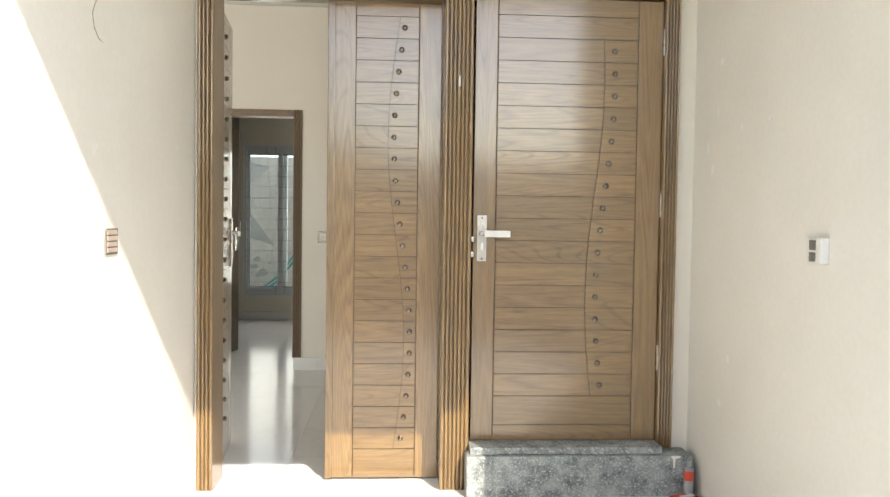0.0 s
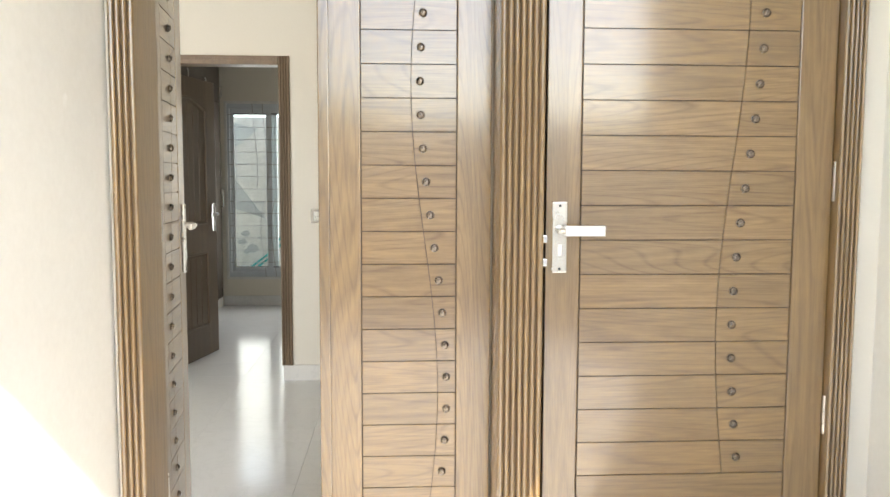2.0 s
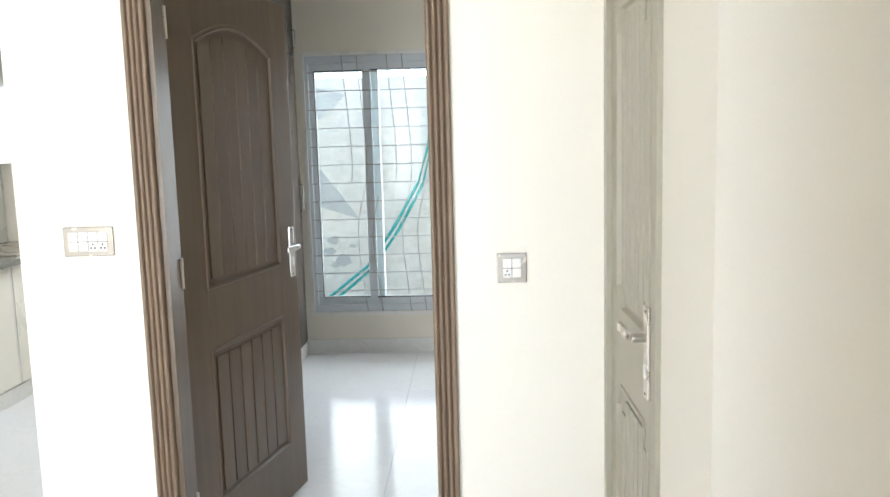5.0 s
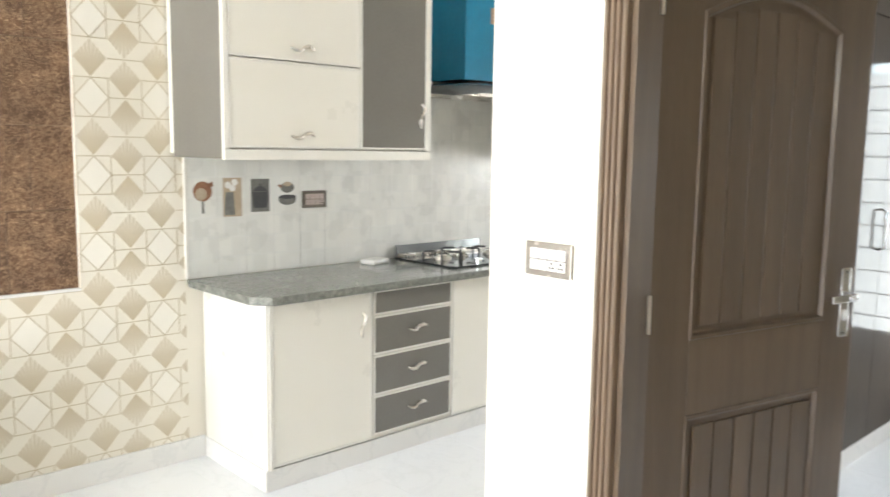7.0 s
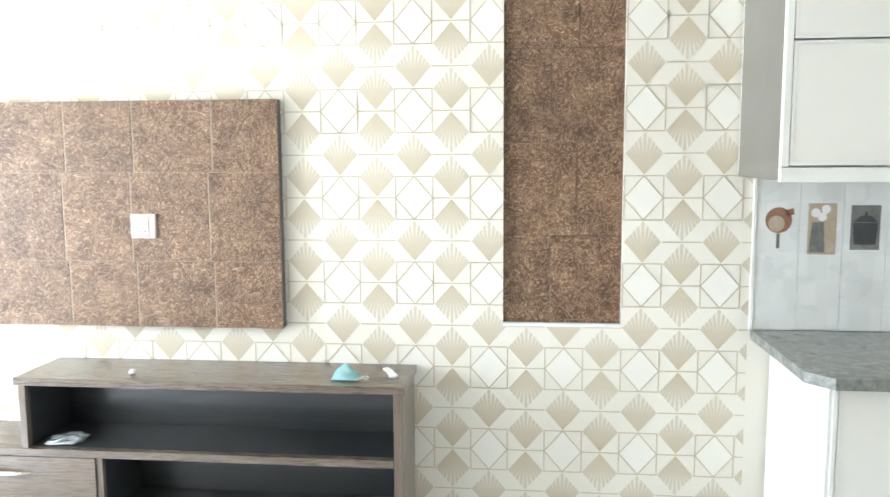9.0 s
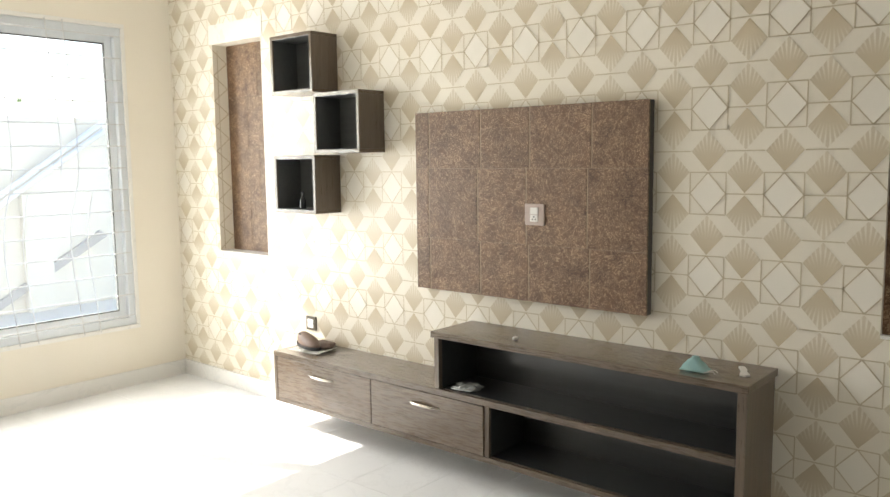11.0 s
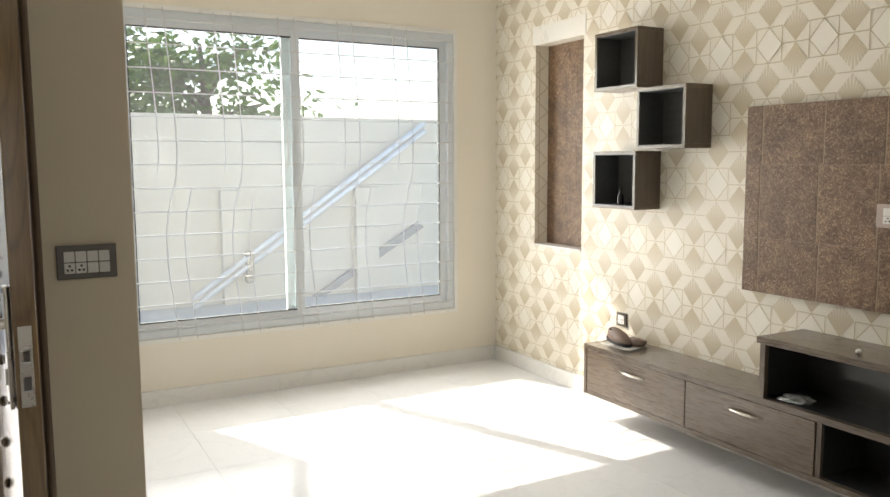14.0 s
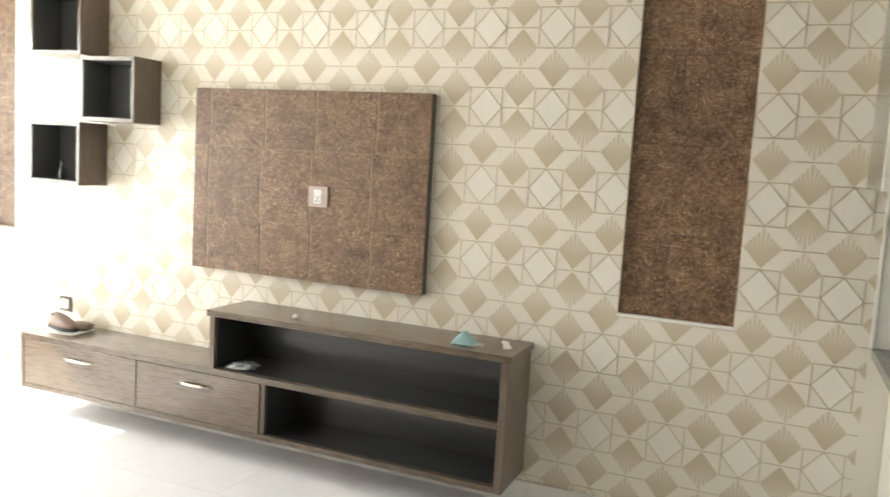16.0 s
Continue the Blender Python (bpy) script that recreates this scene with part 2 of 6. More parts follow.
M_ASH_H = wood("ash_stain_level", (0.138, 0.076, 0.024), (0.290, 0.176, 0.062), rough=0.36, along="x", coat=1.0, rings_dark=0.22, coat_ior=1.85)
M_ASHGROOVE = surface("dark_groove", (0.07, 0.042, 0.02), (0.10, 0.062, 0.032), rough=0.7, scale=9, fine=60)
M_BROWN = wood("dark_brown_door_skin", (0.090, 0.060, 0.034), (0.150, 0.102, 0.061), rough=0.36, along="z", grain=3, bump=0.1, coat=0.2)
M_REED = wood("brown_reeded_trim", (0.14, 0.095, 0.06), (0.24, 0.17, 0.11), rough=0.42, along="z", grain=3)
M_GREYDOOR = surface("grey_beige_door_paint", (0.33, 0.305, 0.235), (0.39, 0.365, 0.29), rough=0.38, scale=3, fine=70, bump=0.05, stretch=(1, 1, 0.15))
M_WENGE_H = wood("wenge_laminate", (0.066, 0.046, 0.029), (0.160, 0.115, 0.076), rough=0.26, along="y", grain=5, bump=0.1, coat=0.45, rings_dark=0.16)
M_WENGE_V = wood("wenge_laminate_upright", (0.070, 0.050, 0.033), (0.160, 0.116, 0.078), rough=0.28, along="z", grain=5, bump=0.1, coat=0.45)
# Wenge dimmed: shelf shade and a bluish sheen put into the colour.
M_WENGEDIM = wood("dimmed_wenge_laminate", (0.020, 0.022, 0.022), (0.040, 0.044, 0.045), rough=0.3, along="y", grain=4, bump=0.05, coat=0.55, coat_ior=1.5)
def mottled(name, lo, mid, hi):
    """A brown printed board: cloudy ground with many short, curled pale strokes and a waxy relief."""
    m, nt, bsdf = mat_nodes(name)
    L = nt.links.new
    co, info, sh, add = (nt.nodes.new(k) for k in ("ShaderNodeTexCoord", "ShaderNodeObjectInfo", "ShaderNodeCombineXYZ", "ShaderNodeVectorMath"))
    add.operation = "MULTIPLY_ADD"
    add.inputs[1].default_value = (19, 29, 43)
    for i in range(3):
        L(info.outputs["Random"], sh.inputs[i])
    L(sh.outputs[0], add.inputs[0]), L(co.outputs["Object"], add.inputs[2])
    cloud = node(nt, "ShaderNodeTexNoise", Scale=12.0, Detail=8.0, Roughness=0.7)
    curl = node(nt, "ShaderNodeTexNoise", Scale=25.0, Detail=3.0, Roughness=0.6, Distortion=3.4)
    fine = node(nt, "ShaderNodeTexNoise", Scale=150.0, Detail=3.0)
    for q in (cloud, curl, fine):
        L(add.outputs[0], q.inputs["Vector"])
    base = nt.nodes.new("ShaderNodeValToRGB")
    base.color_ramp.elements[0].position, base.color_ramp.elements[1].position = 0.34, 0.66
    base.color_ramp.elements[0].color, base.color_ramp.elements[1].color = (*lo, 1), (*mid, 1)
    L(cloud.outputs[0], base.inputs[0])
    st = nt.nodes.new("ShaderNodeValToRGB")
    els = st.color_ramp.elements
    els[0].position, els[0].color = 0.465, (0, 0, 0, 1)
    els[1].position, els[1].color = 0.535, (0, 0, 0, 1)
    e = els.new(0.5)
    e.color = (1, 1, 1, 1)
    L(curl.outputs[0], st.inputs[0])
    amt = nt.nodes.new("ShaderNodeMath")
    amt.operation = "MULTIPLY"
    L(st.outputs[0], amt.inputs[0]), L(cloud.outputs[0], amt.inputs[1])
    more = nt.nodes.new("ShaderNodeMath")
    more.operation, more.use_clamp = "MULTIPLY", True
    more.inputs[1].default_value = 1.45
    L(amt.outputs[0], more.inputs[0])
    mx = nt.nodes.new("ShaderNodeMix")
    mx.data_type = "RGBA"
    L(more.outputs[0], mx.inputs[0]), L(base.outputs[0], mx.inputs[6])
    mx.inputs[7].default_value = (*hi, 1)
    hsv = nt.nodes.new("ShaderNodeHueSaturation")
    mr = node(nt, "ShaderNodeMapRange", To_Min=0.9, To_Max=1.1)
    L(info.outputs["Random"], mr.inputs[0]), L(mr.outputs[0], hsv.inputs["Value"]), L(mx.outputs[2], hsv.inputs["Color"])
    L(hsv.outputs[0], bsdf.inputs["Base Color"])
    rr = node(nt, "ShaderNodeMapRange", To_Min=0.36, To_Max=0.62)
    L(curl.outputs[0], rr.inputs[0]), L(rr.outputs[0], bsdf.inputs["Roughness"])
    bp = node(nt, "ShaderNodeBump", Strength=0.35, Distance=0.003)
    L(curl.outputs[0], bp.inputs["Height"]), L(bp.outputs[0], bsdf.inputs["Normal"])
    return m


M_LEATHER = mottled("brown_mottled_panel", (0.070, 0.034, 0.016), (0.165, 0.090, 0.045), (0.58, 0.41, 0.26))
M_GOLDJOINT = surface("bronze_joint", (0.25, 0.18, 0.115), (0.34, 0.25, 0.165), rough=0.45, scale=9, fine=60)
M_ALU = surface("white_powder_coated_aluminium", (0.58, 0.62, 0.65), (0.65, 0.69, 0.715), rough=0.32, scale=4, fine=70, bump=0.02)
M_BAR = surface("white_painted_steel_bar", (0.52, 0.53, 0.53), (0.60, 0.61, 0.605), rough=0.4, scale=7, fine=60, bump=0.04)
# Cube insides: shade and hazy reflection put into one grey tone.
M_CUBEDIM = wood("dimmed_cube_inside", (0.062, 0.066, 0.066), (0.098, 0.102, 0.100), rough=0.34, along="y", grain=4, bump=0.05, coat=0.4, coat_ior=1.5)
M_BARGREY = surface("grey_painted_steel_bar", (0.30, 0.28, 0.26), (0.38, 0.36, 0.34), rough=0.45, scale=7, fine=60, bump=0.04)
M_GLASS = glass_mat("dusty_hazy_window_glass", film=(0.02, 0.04))
M_GLASSCLEAN = glass_mat("clean_window_glass", film=(0.001, 0.006))
M_STEEL = metal("satin_steel", (0.66, 0.62, 0.56), 0.28)
M_CHROME = metal("chrome", (0.78, 0.78, 0.78), 0.1)
M_STUD = metal("antique_steel_stud", (0.23, 0.19, 0.15), 0.26)
M_CREAMLAM = surface("cream_laminate", (0.785, 0.755, 0.675), (0.80, 0.772, 0.692), rough=0.28, scale=2, fine=90, bump=0.0, rough_var=0.02)
M_GREYLAM = surface("grey_gloss_laminate", (0.165, 0.155, 0.135), (0.20, 0.19, 0.165), rough=0.16, scale=2, fine=90, bump=0.02, rough_var=0.05)
M_EDGE = surface("cream_edge_profile", (0.76, 0.74, 0.67), (0.80, 0.78, 0.72), rough=0.3, scale=4, fine=70, bump=0.0)
def mosaic(name, a, b, joint):
    """Glazed wall tile printed with small, faint oblong cells; the print runs along y and z."""
    m, nt, bsdf = mat_nodes(name)
    L = nt.links.new
    co, sep, com = (nt.nodes.new(k) for k in ("ShaderNodeTexCoord", "ShaderNodeSeparateXYZ", "ShaderNodeCombineXYZ"))
    L(co.outputs["Object"], sep.inputs[0]), L(sep.outputs[1], com.inputs[0]), L(sep.outputs[2], com.inputs[1])
    br = node(nt, "ShaderNodeTexBrick", Scale=1.0)
    br.inputs["Brick Width"].default_value, br.inputs["Row Height"].default_value = 0.078, 0.098
    br.inputs["Mortar Size"].default_value, br.inputs["Mortar Smooth"].default_value = 0.006, 0.6
    br.offset = 0.5
    for key, c in (("Color1", a), ("Color2", b), ("Mortar", joint)):
        br.inputs[key].default_value = (*c, 1)
    L(com.outputs[0], br.inputs["Vector"])
    cloud = node(nt, "ShaderNodeTexNoise", Scale=5.0, Detail=5.0)
    L(co.outputs["Object"], cloud.inputs["Vector"])
    mr = node(nt, "ShaderNodeMapRange", From_Min=0.3, From_Max=0.7, To_Min=0.93, To_Max=1.05)
    hsv = nt.nodes.new("ShaderNodeHueSaturation")
    L(cloud.outputs[0], mr.inputs[0]), L(mr.outputs[0], hsv.inputs["Value"]), L(br.outputs["Color"], hsv.inputs["Color"])
    L(hsv.outputs[0], bsdf.inputs["Base Color"])
    rr = node(nt, "ShaderNodeMapRange", To_Min=0.2, To_Max=0.36)
    L(cloud.outputs[0], rr.inputs[0]), L(rr.outputs[0], bsdf.inputs["Roughness"])
    return m


M_SPLASH = mosaic("pale_printed_wall_tile", (0.74, 0.735, 0.69), (0.655, 0.655, 0.615), (0.70, 0.70, 0.665))
M_BLUE = surface("blue_film_wrapped_steel", (0.008, 0.20, 0.36), (0.012, 0.27, 0.46), rough=0.22, scale=5, fine=40, bump=0.06)
M_BLACK = surface("black_gloss_glass", (0.012, 0.014, 0.016), (0.02, 0.023, 0.026), rough=0.08, scale=5, fine=60, bump=0.0, rough_var=0.04)
M_SMOKE = surface("smoked_grey_glass", (0.13, 0.14, 0.14), (0.19, 0.20, 0.20), rough=0.1, scale=5, fine=60, bump=0.0, rough_var=0.04)
M_IRON = surface("cast_iron", (0.03, 0.03, 0.03), (0.06, 0.06, 0.06), rough=0.6, scale=20, fine=120, bump=0.2)
M_PLATE = surface("white_switch_plastic", (0.74, 0.73, 0.69), (0.79, 0.78, 0.74), rough=0.3, scale=9, fine=70, bump=0.0)
M_PLATEDARK = surface("dark_switch_surround", (0.09, 0.075, 0.055), (0.13, 0.11, 0.085), rough=0.3, scale=9, fine=70, bump=0.0)
M_PLATEGREY = surface("champagne_switch_surround", (0.34, 0.31, 0.27), (0.42, 0.385, 0.34), rough=0.26, scale=9, fine=70, bump=0.0, metal=0.5)
M_PLATEPINK = surface("pinkish_grey_switch_surround", (0.42, 0.34, 0.30), (0.50, 0.41, 0.365), rough=0.3, scale=9, fine=70, bump=0.0)
M_PUTTY = surface("white_putty", (0.78, 0.77, 0.74), (0.84, 0.83, 0.80), rough=0.7, scale=9, fine=80, bump=0.1)
M_HOLE = surface("black_slot", (0.012, 0.012, 0.012), (0.02, 0.02, 0.02), rough=0.7, scale=9, fine=60, bump=0.0)
M_PLASTER = surface("weathered_cream_plaster", (0.63, 0.575, 0.485), (0.74, 0.685, 0.59), rough=0.85, scale=1.3, fine=25, bump=0.2)
# Grey for the rear wall's shadow triangles and its cement blotches.
M_SHADECEMENT = surface("grey_shade_and_cement", (0.31, 0.30, 0.275), (0.42, 0.41, 0.375), rough=0.9, scale=3, fine=40, bump=0.3)
M_PLASTER_TAN = surface("stained_tan_plaster", (0.46, 0.42, 0.365), (0.60, 0.56, 0.49), rough=0.85, scale=0.9, fine=14, bump=0.2, contrast=(0.38, 0.58))
M_GROUND = surface("courtyard_concrete", (0.52, 0.50, 0.455), (0.64, 0.62, 0.57), rough=0.85, scale=0.9, fine=18, bump=0.2)
M_PVC = surface("white_pipe", (0.74, 0.75, 0.76), (0.80, 0.81, 0.82), rough=0.3, scale=5, fine=50, bump=0.02)
M_HOSE = surface("teal_hose", (0.01, 0.24, 0.21), (0.02, 0.32, 0.28), rough=0.35, scale=9, fine=60, bump=0.02)
M_BARK = surface("bark", (0.10, 0.075, 0.05), (0.20, 0.16, 0.11), rough=0.9, scale=8, fine=50, bump=0.6, stretch=(1, 1, 0.25))
M_LEAF = surface("leaf", (0.055, 0.10, 0.025), (0.12, 0.17, 0.05), rough=0.45, scale=3, fine=40, bump=0.1)
tln, mxl = M_LEAF.node_tree.nodes.new("ShaderNodeBsdfTranslucent"), M_LEAF.node_tree.nodes.new("ShaderNodeMixShader")
tln.inputs[0].default_value, mxl.inputs[0].default_value = (0.12, 0.20, 0.05, 1), 0.5
M_LEAF.node_tree.links.new(M_LEAF.node_tree.nodes["Principled BSDF"].outputs[0], mxl.inputs[1])
M_LEAF.node_tree.links.new(tln.outputs[0], mxl.inputs[2])
M_LEAF.node_tree.links.new(mxl.outputs[0], M_LEAF.node_tree.nodes["Material Output"].inputs[0])
M_WARD = surface("grey_brown_gloss_laminate", (0.075, 0.065, 0.055), (0.11, 0.095, 0.08), rough=0.09, scale=2, fine=60, bump=0.0, rough_var=0.03, stretch=(1, 1, 0.2))
M_WARD.node_tree.nodes["Principled BSDF"].inputs["Specular IOR Level"].default_value = 0.06
M_RED = surface("red_plastic", (0.55, 0.06, 0.03), (0.65, 0.09, 0.05), rough=0.4, scale=9, fine=60)
M_RUBBER = surface("black_rubber", (0.015, 0.015, 0.015), (0.03, 0.03, 0.03), rough=0.5, scale=9, fine=60)
M_MASK = surface("turquoise_fabric", (0.42, 0.70, 0.70), (0.56, 0.80, 0.79), rough=0.8, scale=20, fine=200, bump=0.3)
M_PAPERW = surface("white_paper", (0.72, 0.71, 0.67), (0.79, 0.78, 0.75), rough=0.7, scale=9, fine=60)
M_SHOE = surface("brown_worn_leather", (0.11, 0.072, 0.055), (0.23, 0.16, 0.125), rough=0.5, scale=12, fine=90, bump=0.25)
M_CLEAR = surface("clear_plastic_wrap", (0.20, 0.22, 0.22), (0.42, 0.45, 0.45), rough=0.12, scale=12, fine=60, bump=0.4)
M_FRUIT = surface("print_brown", (0.20, 0.09, 0.05), (0.38, 0.21, 0.13), rough=0.2, scale=22, fine=60, bump=0.0)
M_PRINTTAN = surface("print_tan", (0.36, 0.28, 0.19), (0.52, 0.43, 0.32), rough=0.2, scale=22, fine=60, bump=0.0)
M_PRINTGREY = surface("print_grey", (0.11, 0.11, 0.10), (0.24, 0.235, 0.21), rough=0.2, scale=16, fine=60, bump=0.0)


def box(bm, x0, x1, y0, y1, z0, z1, bevel=0.0):
    g = bmesh.ops.create_cube(bm, size=1.0)
    vs = g["verts"]
    for v in vs:
        v.co = Vector((x0 + (v.co.x + 0.5) * (x1 - x0), y0 + (v.co.y + 0.5) * (y1 - y0), z0 + (v.co.z + 0.5) * (z1 - z0)))
    if bevel:
        es = list({e for v in vs for e in v.link_edges})
        bmesh.ops.bevel(bm, geom=es, offset=bevel, segments=2, affect="EDGES", profile=0.6)
    return bm


def B(x0, x1, y0, y1, z0, z1, bevel=0.0):
    return box(bmesh.new(), min(x0, x1), max(x0, x1), min(y0, y1), max(y0, y1), min(z0, z1), max(z0, z1), bevel)


def mesh_of(bm, name, mats):
    me = bpy.data.meshes.new(name)
    bmesh.ops.recalc_face_normals(bm, faces=bm.faces)
    bm.to_mesh(me)
    bm.free()
    for mt in mats if isinstance(mats, (list, tuple)) else (mats,):
        me.materials.append(mt)
    return me


def part(name, bm, material, parent, label="", smooth=False):
    """One mesh object under a thing or a part, in that thing's own coordinates."""
    me = mesh_of(bm, name, material)
    if smooth:
        for p in me.polygons:
            p.use_smooth = True
    ob = new(name, me)
    ob.parent = parent
    return tagged(ob, label)


def thing(name, label, category, at=(0, 0, 0), rz=0.0, group="", kind=""):
    ob = new(name)
    ob.empty_display_size = 0.1
    ob.matrix_world = pose(*at, 0, 0, rz)
    return tagged(ob, label, category, group, kind)


def struct(name, bm, material, label, category=""):
    return tagged(new(name, mesh_of(bm, name, material)), label, category, kind="structure")


def tube(bm, pts, r, n=8, cap=True):
    pts = [Vector(p) for p in pts]
    rings = []
    up = Vector((0.31, 0.17, 0.93))
    for i, p in enumerate(pts):
        d = (pts[min(i + 1, len(pts) - 1)] - pts[max(i - 1, 0)]).normalized()
        a = d.cross(up).normalized() if abs(d.dot(up)) < 0.98 else d.cross(Vector((1, 0, 0))).normalized()
        b = d.cross(a)
        rr = r[i] if isinstance(r, (list, tuple)) else r
        rings.append([bm.verts.new(p + rr * (math.cos(2 * math.pi * k / n) * a + math.sin(2 * math.pi * k / n) * b)) for k in range(n)])
    for q, s in zip(rings, rings[1:]):
        for k in range(n):
            bm.faces.new((q[k], q[(k + 1) % n], s[(k + 1) % n], s[k]))
    if cap:
        bm.faces.new(rings[0]), bm.faces.new(rings[-1])
    return bm


def disc(bm, c, r, h, axis="y", n=20, dome=False):
    """A short round boss at c that sticks out along an axis by h (signed)."""
    e = {"x": Vector((1, 0, 0)), "y": Vector((0, 1, 0)), "z": Vector((0, 0, 1))}[axis]
    a = e.orthogonal().normalized()
    b = e.cross(a)
    prof = [(1.0, 0.0), (0.93, 0.45), (0.72, 0.8), (0.4, 0.96)] if dome else [(1.0, 0.0), (1.0, 0.85), (0.93, 1.0)]
    rings = [[bm.verts.new(Vector(c) + e * (h * t) + a * (r * s * math.cos(2 * math.pi * k / n)) + b * (r * s * math.sin(2 * math.pi * k / n))) for k in range(n)] for s, t in prof]
    for q, s in zip(rings, rings[1:]):
        for k in range(n):
            bm.faces.new((q[k], q[(k + 1) % n], s[(k + 1) % n], s[k]))
    bm.faces.new(rings[-1])
    bm.faces.new(rings[0])
    return bm


def prism(bm, poly, axis, a0, a1):
    """A polygon in the two other axes, drawn out along one axis."""
    def at(p, q, h):
        return {"x": (h, p, q), "y": (p, h, q), "z": (p, q, h)}[axis]
    lo = [bm.verts.new(at(p, q, a0)) for p, q in poly]
    hi = [bm.verts.new(at(p, q, a1)) for p, q in poly]
    bm.faces.new(lo), bm.faces.new(hi)
    for i in range(len(poly)):
        j = (i + 1) % len(poly)
        bm.faces.new((lo[i], lo[j], hi[j], hi[i]))
    return bm


def wall(name, axis, p0, p1, s0, s1, z0, z1, holes, material, label):
    """A wall of thickness p0..p1 along an axis ("x": it faces x), spanning s0..s1 and z0..z1, with holes (s0, s1, z0, z1) through it."""
    bm = bmesh.new()
    ss = sorted({s0, s1, *[h[i] for h in holes for i in (0, 1)]})
    zs = sorted({z0, z1, *[h[i] for h in holes for i in (2, 3)]})
    vs = {}

    def v(s, z, p):
        key = (s, z, p)
        if key not in vs:
            vs[key] = bm.verts.new((p, s, z) if axis == "x" else (s, p, z))
        return vs[key]

    def solid(i, j):
        if not (0 <= i < len(ss) - 1 and 0 <= j < len(zs) - 1):
            return False
        cs, cz = (ss[i] + ss[i + 1]) / 2, (zs[j] + zs[j + 1]) / 2
        return not any(h[0] < cs < h[1] and h[2] < cz < h[3] for h in holes)

    for i in range(len(ss) - 1):
        for j in range(len(zs) - 1):
            if not solid(i, j):
                continue
            a, b, c, d = ss[i], ss[i + 1], zs[j], zs[j + 1]
            for p in (p0, p1):
                bm.faces.new((v(a, c, p), v(b, c, p), v(b, d, p), v(a, d, p)))
            for di, dj, q in ((-1, 0, ((a, c), (a, d))), (1, 0, ((b, c), (b, d))), (0, -1, ((a, c), (b, c))), (0, 1, ((a, d), (b, d)))):
                if not solid(i + di, j + dj):
                    (s_, z_), (s2, z2) = q
                    bm.faces.new((v(s_, z_, p0), v(s2, z2, p0), v(s2, z2, p1), v(s_, z_, p1)))
    return struct(name, bm, material, label, "wall")


# ---- the large structure ----
XW, XE = -3.925, -1.0          # living room: west face, east face
YS, YF, YI = 2.932, 5.42, 5.65  # south window wall's inner face, front wall's outer and inner face
YB, YB2 = 8.395, 8.52           # bedroom wall
YN = 11.65                      # north wall's inner face
CEIL = 3.0
N1 = (7.452, 7.905, 0.886, 2.30)  # niches in the west wall
N2 = (3.44, 3.962, 0.925, 2.30)
WIN = (-3.57, -1.25, 0.414, 2.433)
# Unseen kitchen opening, added to let light in.
KWIN = (-3.15, -2.15, 1.12, 2.12)
BWIN = (-1.685, -0.20, 0.298, 2.162)

wall_west = wall("wall_west", "x", XW - 0.12, XW, 2.68, 11.9, -0.1, CEIL, [N1, N2], M_PAPER, "feature wall with cream and gold geometric wallpaper")
wall_west_back = wall("wall_west_back", "x", XW - 0.27, XW - 0.123, 2.68, 11.9, -0.1, CEIL, [], M_CREAM, "plain outer leaf of the feature wall")
wall_south = wall("wall_south", "y", 2.68, YS, XW, -0.70, -0.1, CEIL, [WIN], M_CREAM, "cream painted wall round the large window")
wall_porch_left = wall("wall_porch_left", "x", XE, -0.70, YS + 0.002, YI, -0.1, CEIL, [], M_PORCH, "sunlit off-white porch side wall")
# Skin over the porch wall's end, its tan standing for warm bounce.
struct("wall_end_living", B(XE, -0.702, YI, YI + 0.006, 0.0, CEIL), M_WARMWALL, "cream plastered wall end beside the entrance", "wall")
wall_front = wall("wall_front", "y", YF, YI, -0.698, 1.83, -0.1, CEIL, [(-0.684, 1.514, -0.1, 2.40)], M_CREAM, "front wall round the two wooden doors")
wall_porch_right = wall("wall_porch_right", "x", 1.60, 1.83, 3.03, YF, -0.1, CEIL, [], M_PORCH, "patchy off-white porch side wall")
wall_hall_east = wall("wall_hall_east", "x", 0.47, 0.57, YI, 7.308, -0.1, CEIL, [], M_WHITEWALL, "white hall wall behind the stair door")
wall_bath_south = wall("wall_bath_south", "y", 7.308, 7.42, -0.01, 0.57, -0.1, CEIL, [], M_WHITEWALL, "bright white hall wall")
wall_bath_west = wall("wall_bath_west", "x", -0.115, -0.01, 7.308, YB, -0.1, CEIL, [(7.675, 8.336, -0.1, 2.12)], M_WHITEWALL, "white wall round the grey-beige door")
wall_bath_back = wall("wall_bath_back", "x", 0.57, 0.67, 7.308, YB, -0.1, CEIL, [], M_WHITEWALL, "closed wall of the small room")
wall_bedroom = wall("wall_bedroom", "y", YB, YB2, -1.945, 1.80, -0.1, CEIL, [(-1.525, -0.615, -0.1, 2.13)], M_WHITEWALL, "off-white wall round the bedroom door")
wall_kitchen = wall("wall_kitchen", "x", -1.945, -1.89, YB2, YN, -0.1, CEIL, [], M_WHITEWALL, "off-white partition between kitchen and bedroom")
wall_north = wall("wall_north", "y", YN, 11.9, XW, 1.80, -0.1, CEIL, [BWIN, KWIN], M_CREAM, "cream wall round the bedroom window")
wall_bedroom_east = wall("wall_bedroom_east", "x", 1.68, 1.80, YB2, YN, -0.1, CEIL, [], M_CREAM, "cream bedroom wall")
wall_stair_east = wall("wall_stair_east", "x", 1.68, 1.80, YI, YB, -0.1, CEIL, [], M_WHITEWALL, "closed stairwell wall")
